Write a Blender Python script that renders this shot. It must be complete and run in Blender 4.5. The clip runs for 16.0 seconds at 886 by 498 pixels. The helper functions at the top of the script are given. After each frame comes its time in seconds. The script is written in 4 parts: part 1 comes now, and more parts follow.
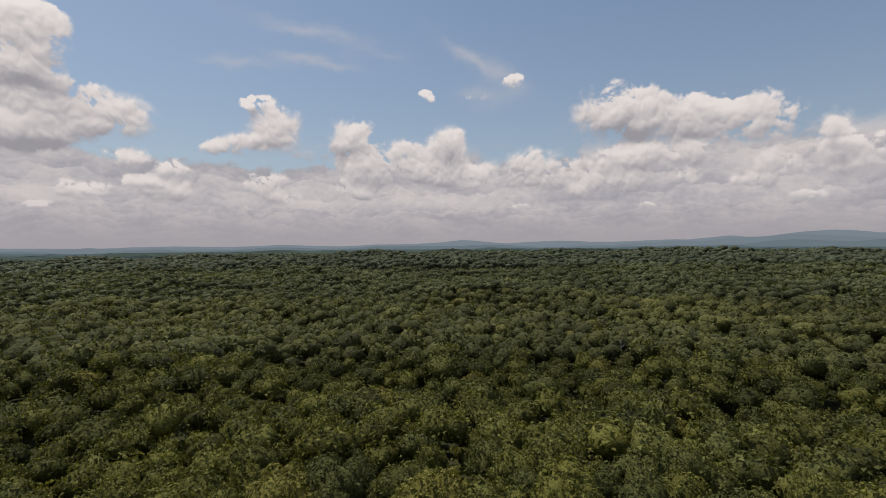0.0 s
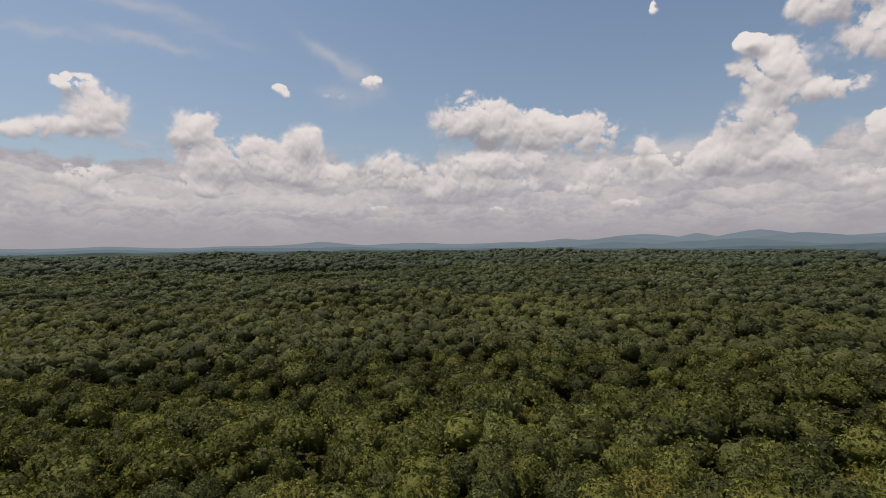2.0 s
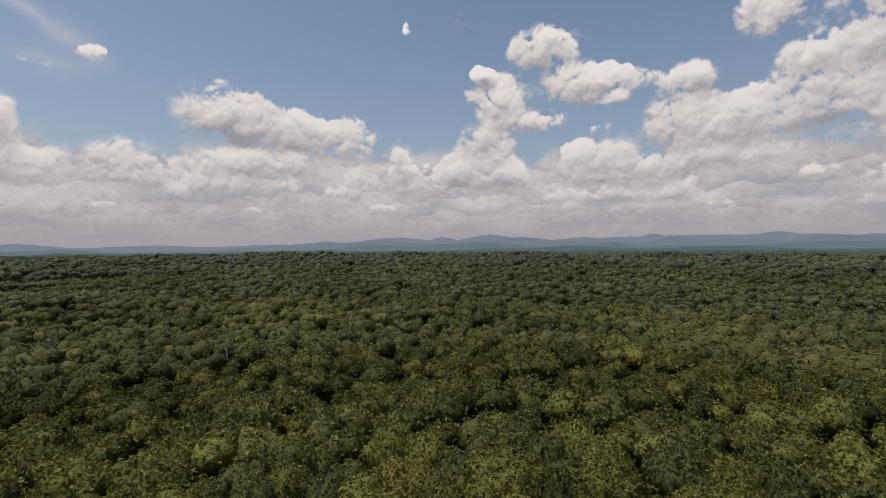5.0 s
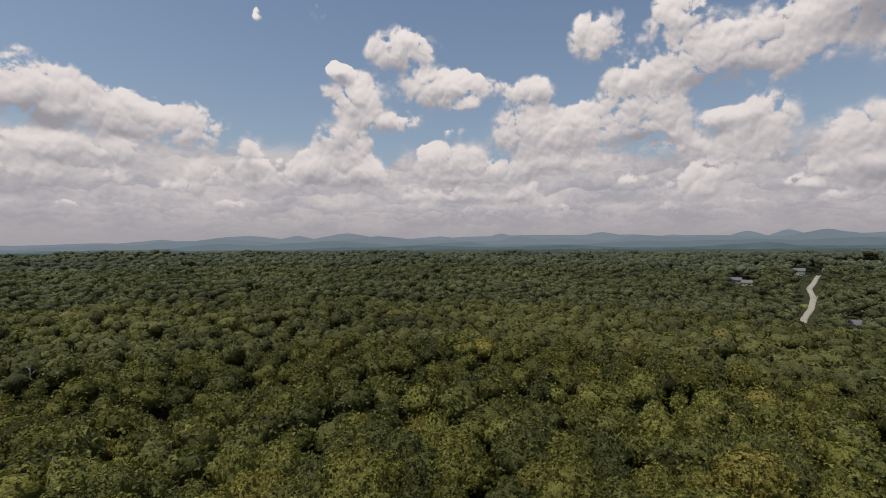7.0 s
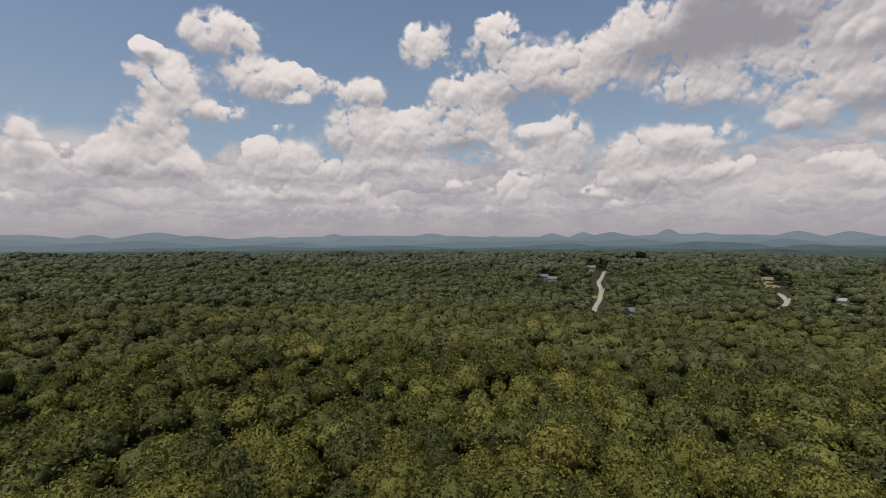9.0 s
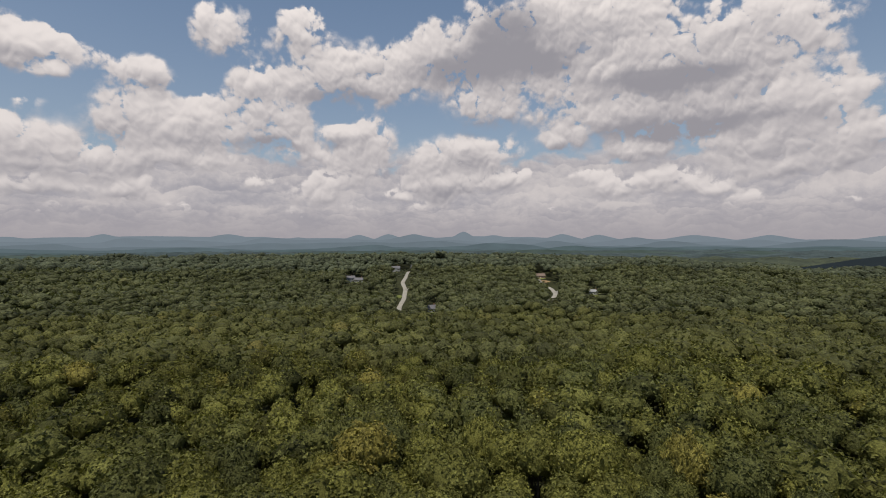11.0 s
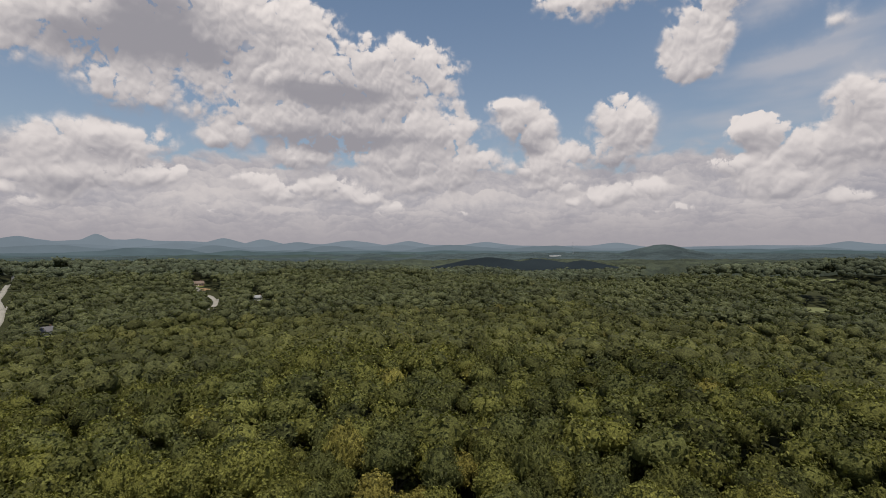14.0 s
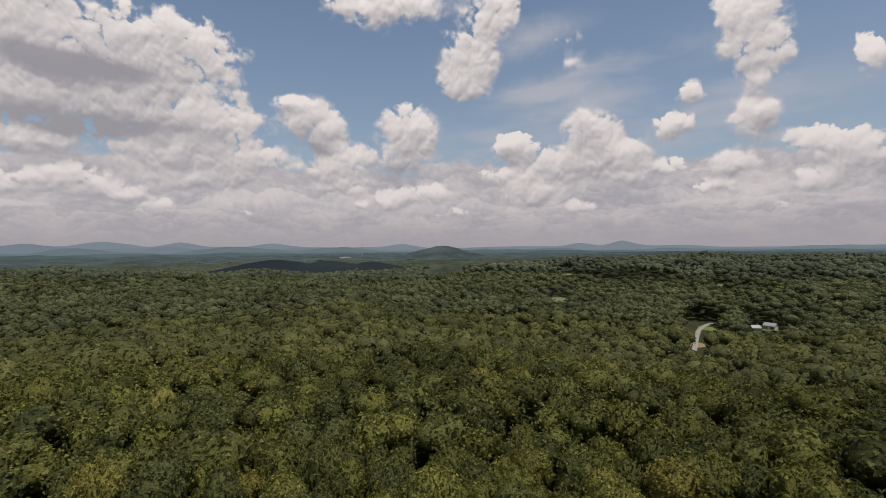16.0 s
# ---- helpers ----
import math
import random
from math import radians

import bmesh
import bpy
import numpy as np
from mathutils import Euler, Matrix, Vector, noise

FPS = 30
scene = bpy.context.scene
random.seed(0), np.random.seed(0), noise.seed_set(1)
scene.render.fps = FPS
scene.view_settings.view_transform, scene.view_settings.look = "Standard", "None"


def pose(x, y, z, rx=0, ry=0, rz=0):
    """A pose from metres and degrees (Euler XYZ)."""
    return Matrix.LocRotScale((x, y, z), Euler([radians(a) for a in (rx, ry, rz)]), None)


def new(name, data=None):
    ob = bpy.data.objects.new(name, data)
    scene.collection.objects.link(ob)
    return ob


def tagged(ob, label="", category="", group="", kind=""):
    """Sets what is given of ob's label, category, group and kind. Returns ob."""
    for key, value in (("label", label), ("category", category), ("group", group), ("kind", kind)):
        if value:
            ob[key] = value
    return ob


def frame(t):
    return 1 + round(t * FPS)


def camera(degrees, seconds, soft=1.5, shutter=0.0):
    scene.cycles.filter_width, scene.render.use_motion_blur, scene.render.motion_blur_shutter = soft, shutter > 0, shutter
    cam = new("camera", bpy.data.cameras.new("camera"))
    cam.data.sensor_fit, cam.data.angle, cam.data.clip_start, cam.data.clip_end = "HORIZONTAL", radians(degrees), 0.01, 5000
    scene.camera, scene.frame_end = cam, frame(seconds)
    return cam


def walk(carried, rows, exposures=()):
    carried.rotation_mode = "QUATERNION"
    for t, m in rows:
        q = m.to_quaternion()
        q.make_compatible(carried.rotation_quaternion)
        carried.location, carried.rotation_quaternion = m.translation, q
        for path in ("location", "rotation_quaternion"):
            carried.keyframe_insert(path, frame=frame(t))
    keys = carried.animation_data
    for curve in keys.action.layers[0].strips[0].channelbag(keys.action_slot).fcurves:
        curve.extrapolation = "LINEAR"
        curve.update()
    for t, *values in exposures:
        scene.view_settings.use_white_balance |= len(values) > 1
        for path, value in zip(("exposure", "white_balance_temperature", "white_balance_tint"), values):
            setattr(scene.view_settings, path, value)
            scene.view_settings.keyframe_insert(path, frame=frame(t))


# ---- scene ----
EYE_Z = 52.0
cam = camera(83.1, 16.0, 0.95)
walk(cam, [(t, pose(0, 0, EYE_Z, 90 + pitch, roll, yaw)) for t, yaw, pitch, roll in [
    (0.0, -0.10, -0.60, 0.55), (0.5, -4.34, -0.58, 0.54), (1.0, -8.86, -0.56, 0.46), (1.5, -12.63, -0.54, 0.50),
    (2.0, -16.19, -0.52, 0.47), (2.5, -20.28, -0.49, 0.45), (3.0, -24.77, -0.49, 0.49), (3.5, -29.53, -0.50, 0.54),
    (4.0, -34.27, -0.50, 0.50), (4.5, -38.57, -0.46, 0.52), (5.0, -43.13, -0.40, 0.43), (7.5, -63.72, -0.70, 0.34),
    (8.0, -68.53, -0.73, 0.28), (10.5, -94.28, -0.57, 0.36), (11.0, -100.22, -0.59, 0.31), (11.5, -106.03, -0.55, 0.29),
    (12.0, -112.12, -0.44, 0.18), (12.5, -118.77, -0.37, 0.15), (13.0, -125.30, -0.31, 0.20), (13.5, -131.51, -0.28, 0.22),
    (14.0, -137.33, -0.25, 0.27), (14.5, -143.14, -0.21, 0.34), (15.0, -149.03, -0.23, 0.38), (15.5, -154.74, -0.23, 0.40),
    (16.0, -161.09, -0.23, 0.48)]])

# ---- sun and sky ----
SUN_AZ, SUN_EL = 58.0, 70.0
scene.view_settings.exposure = 0.0
sun = new("sun", bpy.data.lights.new("sun", "SUN"))
sun.data.energy, sun.data.angle, sun.data.color = 3.5, radians(0.6), (1.0, 0.95, 0.87)
sun.matrix_world = pose(0, 0, 400, 90 - SUN_EL, 0, SUN_AZ + 180)

world = bpy.data.worlds.new("sky")
scene.world = world
world.use_nodes = True
W = world.node_tree
W.nodes.clear()


def nd(tree, kind, *values, out=0, **props):
    """A node with its inputs set or linked in order; returns the output socket."""
    n = tree.nodes.new(kind)
    if "operation" in props:
        n.operation = props["operation"]
    if "interpolation_type" in props:
        n.interpolation_type = props["interpolation_type"]
    if "rotation_type" in props:
        n.rotation_type = props["rotation_type"]
    if "attribute_name" in props:
        n.attribute_name = props["attribute_name"]
    for socket, value in zip(n.inputs, values):
        if value is None:
            continue
        if isinstance(value, bpy.types.NodeSocket):
            tree.links.new(value, socket)
        else:
            socket.default_value = value
    return n.outputs[out]


def mth(tree, op, a, b=0.0, c=0.0):
    return nd(tree, "ShaderNodeMath", a, b, c, operation=op)


def vec(tree, op, a, b=None, c=None):
    return nd(tree, "ShaderNodeVectorMath", a, b, c, out=1 if op in ("DOT_PRODUCT", "LENGTH") else 0, operation=op)


def smooth(tree, value, low, high, a=0.0, b=1.0):
    return nd(tree, "ShaderNodeMapRange", value, low, high, a, b, interpolation_type="SMOOTHSTEP")


def blend(tree, factor, a, b, how="MIX"):
    n = tree.nodes.new("ShaderNodeMix")
    n.data_type, n.blend_type = "RGBA", how
    for socket, value in ((n.inputs[0], factor), (n.inputs[6], a), (n.inputs[7], b)):
        if isinstance(value, bpy.types.NodeSocket):
            tree.links.new(value, socket)
        elif isinstance(value, tuple):
            socket.default_value = (*value, 1.0)[:4]
        else:
            socket.default_value = value
    return n.outputs[2]


def tex(tree, p, scale, detail=4.0, rough=0.5, dist=0.0):
    n = tree.nodes.new("ShaderNodeTexNoise")
    tree.links.new(p, n.inputs["Vector"])
    n.inputs["Scale"].default_value, n.inputs["Detail"].default_value = scale, detail
    n.inputs["Roughness"].default_value, n.inputs["Distortion"].default_value = rough, dist
    return n


# The sky's own direction, as azimuth (x) and elevation (y) in degrees; the seam lies behind the view.
SEAM = 80.0
direction = nd(W, "ShaderNodeTexCoord")
turned = nd(W, "ShaderNodeVectorRotate", direction, (0, 0, 0), (0, 0, 1), radians(SEAM), rotation_type="Z_AXIS")
apart = W.nodes.new("ShaderNodeSeparateXYZ")
W.links.new(turned, apart.inputs[0])
azimuth = mth(W, "MULTIPLY", mth(W, "ARCTAN2", mth(W, "MULTIPLY", apart.outputs[0], -1.0), apart.outputs[1]), math.degrees(1))
elevation = mth(W, "MULTIPLY", mth(W, "ARCSINE", apart.outputs[2]), math.degrees(1))
chart = nd(W, "ShaderNodeCombineXYZ", azimuth, elevation, 0.0)
# Fraying of the cloud edges: turbulence that moves the chart
wobble = vec(W, "SUBTRACT", tex(W, chart, 0.22, 7.0, 0.62).outputs["Color"], (0.5, 0.5, 0.5))
frayed = vec(W, "MULTIPLY_ADD", wobble, (4.2, 3.2, 0.0), chart)
swirl = vec(W, "SUBTRACT", tex(W, chart, 0.30, 2.0, 0.5).outputs["Color"], (0.5, 0.5, 0.5))
swayed = vec(W, "MULTIPLY_ADD", swirl, (2.4, 2.0, 0.0), chart)
ruffled = vec(W, "MULTIPLY_ADD", wobble, (1.5, 1.2, 0.0), chart)
puffs = []


def cumulus(az, el, wide, high, dense=1.0):
    puffs.append((az, el, wide * 1.1, high * 1.12, dense))


cumulus(39.4, 18.6, 3.7, 2.2)
cumulus(40.6, 15.8, 2.6, 1.8)
cumulus(37.1, 13.2, 4.9, 2.2)
cumulus(39.2, 10.5, 3.9, 1.9)
cumulus(32.8, 12.3, 3.2, 1.8)
cumulus(31.7, 8.7, 2.1, 1.0)
cumulus(23.3, 10.3, 2.7, 1.1)
cumulus(21.1, 11.1, 2.0, 1.2)
cumulus(18.5, 12.9, 3.0, 2.4)
cumulus(20.5, 14.9, 1.6, 0.6)
cumulus(10.0, 11.6, 2.8, 2.3)
cumulus(4.0, 9.2, 4.2, 2.6)
cumulus(-1.2, 11.2, 1.8, 2.1)
cumulus(-1.1, 7.9, 3.9, 1.9)
cumulus(35.6, 5.5, 3.0, 1.1)
cumulus(28.9, 5.8, 2.7, 1.6)
cumulus(19.2, 6.5, 2.4, 1.5)
cumulus(10.1, 6.0, 2.5, 1.4)
cumulus(-10.7, 8.3, 4.1, 2.2)
cumulus(-17.4, 7.1, 4.7, 1.7)
cumulus(-3.7, 16.2, 3.0, 1.2, 0.30)
cumulus(-8.0, 17.6, 2.0, 1.1, 0.30)
cumulus(1.5, 16.1, 1.2, 0.9, 0.30)
cumulus(-19.7, 13.7, 5.1, 2.9)
cumulus(-27.3, 12.6, 3.1, 2.1)
cumulus(-33.0, 11.5, 3.1, 2.6)
cumulus(-20.3, 9.2, 3.8, 1.1)
cumulus(-27.0, 9.1, 3.2, 1.3)
cumulus(-33.7, 6.9, 2.9, 1.6)
cumulus(-38.3, 8.4, 1.5, 2.9)
cumulus(-55.2, 21.0, 3.9, 2.4)
cumulus(-59.7, 17.0, 5.5, 1.9)
cumulus(-47.7, 18.7, 1.3, 0.9)
cumulus(-49.7, 16.2, 3.1, 1.9)
cumulus(-52.2, 13.7, 4.7, 1.5)
cumulus(-48.3, 10.9, 2.9, 2.6)
cumulus(-46.8, 8.0, 4.4, 2.3)
cumulus(-50.8, 8.1, 2.8, 1.3)
cumulus(-61.1, 12.4, 1.4, 0.9, 0.30)
cumulus(-60.2, 9.0, 3.7, 1.9)
cumulus(-59.7, 5.8, 5.3, 1.2)
cumulus(-39.3, 23.5, 0.6, 0.8, 0.30)
cumulus(-45.4, 24.1, 1.9, 1.4, 0.30)
cumulus(-69.1, 16.4, 2.8, 1.9)
cumulus(-68.1, 12.4, 3.4, 2.9)
cumulus(-74.8, 11.9, 4.9, 2.9)
cumulus(-81.3, 13.4, 4.5, 3.2)
cumulus(-76.7, 21.2, 3.2, 2.3)
cumulus(-84.8, 22.2, 2.9, 2.0)
cumulus(-87.1, 18.2, 6.1, 3.0)
cumulus(-80.1, 16.4, 2.7, 2.2)
cumulus(-94.0, 18.5, 5.7, 2.8)
cumulus(-100.9, 19.6, 6.5, 2.8)
cumulus(-103.8, 15.5, 3.4, 2.0)
cumulus(-89.0, 12.3, 2.2, 0.8)
cumulus(-92.4, 12.1, 2.8, 2.3)
cumulus(-85.1, 10.2, 2.4, 1.2)
cumulus(-90.9, 8.3, 3.3, 1.9)
cumulus(-72.6, 8.8, 7.0, 1.1)
cumulus(-60.3, 8.7, 4.0, 2.1)
cumulus(-68.4, 5.5, 2.7, 1.7)
cumulus(-85.9, 5.7, 3.0, 1.9)
cumulus(-103.1, 10.0, 4.1, 1.6)
cumulus(-98.7, 9.2, 3.0, 2.4)
cumulus(-100.5, 6.7, 3.5, 1.1)
cumulus(-98.1, 4.5, 2.5, 1.2)
cumulus(-112.3, 21.8, 11.6, 4.1)
cumulus(-120.6, 16.6, 11.8, 3.9)
cumulus(-103.3, 10.1, 5.0, 2.0)
cumulus(-91.1, 10.3, 2.4, 2.3)
cumulus(-101.4, 6.9, 5.2, 1.4)
cumulus(-117.7, 22.8, 5.3, 2.0)
cumulus(-132.5, 19.4, 6.5, 2.9)
cumulus(-126.6, 14.0, 9.3, 3.3)
cumulus(-132.0, 10.3, 6.6, 2.4)
cumulus(-137.7, 11.1, 3.7, 2.5)
cumulus(-114.1, 11.6, 2.2, 1.2)
cumulus(-120.6, 10.2, 2.6, 1.5)
cumulus(-122.8, 6.0, 7.7, 1.3)
cumulus(-117.5, 22.4, 6.1, 3.1)
cumulus(-108.3, 21.4, 8.1, 3.6)
cumulus(-130.2, 19.1, 6.8, 3.2)
cumulus(-125.6, 14.9, 12.0, 3.3)
cumulus(-136.6, 13.1, 4.8, 1.7)
cumulus(-146.6, 13.5, 3.1, 2.5)
cumulus(-144.2, 15.5, 2.0, 0.8)
cumulus(-157.4, 13.5, 3.5, 2.4)
cumulus(-156.3, 10.1, 3.7, 2.0)
cumulus(-149.9, 9.2, 2.9, 2.0)
cumulus(-149.6, 6.8, 3.5, 1.1)
cumulus(-139.1, 9.3, 7.0, 1.4)
cumulus(-135.3, 7.5, 5.8, 1.5)
cumulus(-167.8, 8.0, 3.2, 1.0)
cumulus(-169.9, 10.9, 2.2, 1.3)
cumulus(-158.9, 6.0, 3.3, 1.3)
cumulus(-177.4, 12.0, 3.3, 3.0)
cumulus(-174.9, 9.1, 6.4, 2.0)
cumulus(-180.3, 9.2, 2.9, 1.8)
cumulus(-168.7, 11.2, 2.4, 1.4)
cumulus(-175.0, 22.0, 2.9, 1.9, 0.30)
cumulus(-175.9, 19.2, 2.0, 1.2, 0.30)
cumulus(-192.5, 21.6, 3.3, 2.1)
cumulus(-193.9, 18.4, 3.0, 2.2)
cumulus(-193.4, 15.7, 1.9, 1.1)
cumulus(-154.6, 25.4, 7.3, 2.0)
cumulus(-166.9, 24.9, 3.2, 2.5)
cumulus(-164.6, 21.4, 3.2, 2.8)
cumulus(-163.5, 18.0, 2.8, 1.9)
cumulus(-187.5, 15.3, 1.6, 1.1)
cumulus(-185.9, 12.2, 2.1, 1.5)
cumulus(-192.9, 12.2, 2.4, 2.2)
cumulus(-191.5, 8.0, 2.7, 1.4)
cumulus(-198.2, 9.4, 3.1, 1.4)
cumulus(-198.2, 6.3, 2.9, 1.3)
cumulus(-201.7, 16.0, 1.2, 1.6)
cumulus(-201.0, 7.8, 2.5, 1.8)
cumulus(-171.2, 6.5, 5.0, 1.6)
cumulus(-190.0, 5.9, 2.5, 0.9)


cumulus(-54.6, 21.0, 2.3, 1.4)
cumulus(-58.4, 17.5, 2.6, 1.5)
cumulus(-61.9, 15.4, 1.9, 0.7)
cumulus(-49.6, 15.1, 2.0, 1.3)
cumulus(-53.3, 13.5, 2.5, 1.0)
cumulus(-48.1, 11.8, 1.9, 1.0)
cumulus(-44.8, 8.3, 1.7, 1.3)
cumulus(-50.5, 7.9, 2.4, 1.3)
cumulus(-38.8, 8.6, 0.6, 1.4)
cumulus(-70.3, 16.5, 1.1, 1.2)
cumulus(-68.0, 11.7, 2.1, 2.0)
cumulus(-73.8, 12.2, 2.7, 1.8)
cumulus(-20.5, 13.8, 2.9, 1.7)
cumulus(-30.0, 11.8, 2.7, 1.4)
cumulus(10.0, 11.4, 1.6, 1.1)
cumulus(-0.8, 10.9, 1.5, 1.3)
cumulus(-38.2, 9.8, 0.5, 0.9)
cumulus(-146.4, 13.9, 2.2, 1.5)
cumulus(-157.3, 12.6, 2.2, 2.2)
cumulus(-176.9, 12.2, 1.3, 1.8)
cumulus(-148.6, 8.6, 2.0, 1.6)
cumulus(-177.3, 12.8, 1.3, 1.2)
cumulus(-177.9, 9.2, 3.3, 1.3)
cumulus(-192.4, 18.8, 1.7, 2.2)
cumulus(-193.5, 12.8, 1.5, 1.0)
cumulus(-200.3, 7.8, 1.4, 1.3)
cumulus(-186.1, 12.4, 1.2, 0.6)
# small far heads above the haze
rng = np.random.default_rng(12)
for k in range(56):
    el = 3.0 + 6.0 * rng.uniform() ** 1.3
    size = (0.42 + 0.12 * el) * rng.uniform(0.75, 1.3)
    cumulus(44 - 250 * (k + rng.uniform(0, 1)) / 56, el, 1.75 * size, 0.85 * size, 0.75)


# All puffs added up: how thick the cloud is at a place of the chart
heaps = bpy.data.node_groups.new("cloud_heaps", "ShaderNodeTree")
heaps.interface.new_socket(name="Point", in_out="INPUT", socket_type="NodeSocketVector")
heaps.interface.new_socket(name="Thickness", in_out="OUTPUT", socket_type="NodeSocketFloat")
heap_in, heap_out = heaps.nodes.new("NodeGroupInput"), heaps.nodes.new("NodeGroupOutput")
total = None
for az, el, wide, high, dense in puffs:
    thin = math.sqrt(max(1 + math.log(dense) / math.log(0.16), 0.0))
    q = vec(heaps, "MULTIPLY_ADD", heap_in.outputs[0], (1 / wide, 1 / high, 0.0), (-(az + SEAM) / wide, -el / high, thin))
    w = mth(heaps, "POWER", 0.16, vec(heaps, "DOT_PRODUCT", q, q))
    total = w if total is None else mth(heaps, "ADD", total, w)
heaps.links.new(mth(heaps, "DIVIDE", total, 0.16 * 0.16), heap_out.inputs[0])


def heap(point):
    n = W.nodes.new("ShaderNodeGroup")
    n.node_tree = heaps
    W.links.new(point, n.inputs[0])
    return n.outputs[0]


def billows(point, sizes):
    """Rounded heads with creases between them, at several sizes."""
    total = 0.0
    for scale, share in sizes:
        n = tex(W, point, scale, 1.0, 0.5).outputs[0]
        total = mth(W, "MULTIPLY_ADD", mth(W, "ABSOLUTE", mth(W, "SUBTRACT", n, 0.5)), share * 4, total)
    return total


HEADS = ((0.13, 1.1), (0.33, 0.7), (0.85, 0.27))
thick = heap(swayed)
thick_above = heap(vec(W, "ADD", swayed, (0.0, 0.8, 0.0)))
upper = mth(W, "SUBTRACT", mth(W, "LOGARITHM", mth(W, "ADD", thick, 0.02), math.e), mth(W, "LOGARITHM", mth(W, "ADD", thick_above, 0.02), math.e))
upper = mth(W, "MAXIMUM", mth(W, "MINIMUM", mth(W, "MULTIPLY_ADD", upper, 0.95, -0.18), 1.2), -1.2)
full = billows(ruffled, HEADS)
relief = mth(W, "SUBTRACT", full, billows(vec(W, "ADD", ruffled, (0.12, 0.42, 0.0)), HEADS))
fine = tex(W, ruffled, 1.1, 5.0, 0.6).outputs[0]
fullness = mth(W, "MULTIPLY_ADD", full, 0.95, mth(W, "MULTIPLY_ADD", fine, 1.3, -0.55))
body = mth(W, "MULTIPLY", thick, mth(W, "MAXIMUM", fullness, 0.12))
crest_edge = mth(W, "MULTIPLY_ADD", upper, 0.10, 0.55)
soft_edge = mth(W, "ADD", mth(W, "MULTIPLY_ADD", upper, -0.45, 1.55), smooth(W, tex(W, chart, 0.13, 3.0).outputs[0], 0.42, 0.68, 0.0, 2.2))
heaped = nd(W, "ShaderNodeMapRange", body, crest_edge, soft_edge, 0.0, 1.0, interpolation_type="SMOOTHSTEP")
light = mth(W, "MULTIPLY_ADD", upper, 0.30, 0.62)
glooms = []


def gloom(az, el, wide, high):
    """A broad grey base, where the cloud is deepest."""
    glooms.append((az, el, wide, high))


gloom(-101.4, 19.2, 5.1, 1.9)
gloom(-104.6, 12.9, 3.1, 0.9)
gloom(-88.2, 16.1, 4.4, 1.0)
gloom(-81.9, 10.7, 4.8, 0.8)
gloom(-107.9, 23.1, 4.4, 3.2)
gloom(-111.9, 19.3, 4.3, 1.6)
gloom(-126.0, 16.4, 5.8, 1.5)
gloom(-105.9, 13.1, 3.8, 0.9)
gloom(-124.4, 11.1, 8.1, 1.0)
gloom(-106.7, 20.6, 4.2, 2.8)
gloom(-122.5, 16.9, 6.9, 1.1)
gloom(-126.3, 11.9, 10.2, 1.1)
gloom(-156.3, 8.5, 3.2, 0.9)
gloom(-147.2, 11.1, 2.7, 0.7)
gloom(39.1, 14.3, 3.5, 0.8)
gloom(38.4, 9.3, 4.4, 0.8)
gloom(-20.3, 11.3, 4.0, 0.8)
grey_base = None
for az, el, wide, high in glooms:
    q = vec(W, "MULTIPLY_ADD", frayed, (1 / wide, 1 / high, 0.0), (-(az + SEAM) / wide, -el / high, 0.0))
    w = mth(W, "POWER", 0.2, vec(W, "DOT_PRODUCT", q, q))
    grey_base = w if grey_base is None else mth(W, "ADD", grey_base, w)
grey_base = mth(W, "MINIMUM", grey_base, 1.0)
heads = mth(W, "MULTIPLY_ADD", mth(W, "SUBTRACT", fine, 0.5), 0.17, mth(W, "MULTIPLY", relief, 0.40))
light = mth(W, "MULTIPLY_ADD", heads, mth(W, "MULTIPLY_ADD", grey_base, -0.55, 1.0), light)
shade = mth(W, "ADD", light, smooth(W, thick, 5.0, 14.0, 0.0, -0.08))
shade = mth(W, "MULTIPLY_ADD", grey_base, -0.42, shade)


# Low rows of distant cloud that merge in the haze: the farther row the smaller
def low_row(wide, high, seed, low, high_el):
    """A row of far cumulus between two elevations: how much it covers, and how light it is."""
    p = vec(W, "MULTIPLY_ADD", frayed, (1 / wide, 1 / high, 0.0), (seed, seed * 0.7, 0.0))
    spread = tex(W, p, 0.30, 3.0, 0.5).outputs[0]
    tone, here = mth(W, "MULTIPLY_ADD", mth(W, "SUBTRACT", spread, 0.5), 1.5, mth(W, "MULTIPLY_ADD", fine, 0.6, 0.24)), spread
    for scale, share in ((1.0, 0.20), (2.3, 0.08)):
        n = W.nodes.new("ShaderNodeTexVoronoi")
        n.voronoi_dimensions, n.feature = "2D", "SMOOTH_F1"
        W.links.new(p, n.inputs["Vector"])
        n.inputs["Scale"].default_value, n.inputs["Smoothness"].default_value = scale, 0.22
        up = mth(W, "SUBTRACT", nd(W, "ShaderNodeSeparateXYZ", p, out=1), nd(W, "ShaderNodeSeparateXYZ", n.outputs["Position"], out=1))
        tone = mth(W, "MULTIPLY_ADD", up, share * scale, tone)
        here = mth(W, "MULTIPLY_ADD", n.outputs["Distance"], -share, here)
    cover = mth(W, "ADD", here, smooth(W, elevation, low, high_el, 0.70, 0.10))
    return mth(W, "MULTIPLY", smooth(W, cover, 0.42, 0.56), smooth(W, elevation, high_el * 1.1, high_el * 0.85)), tone


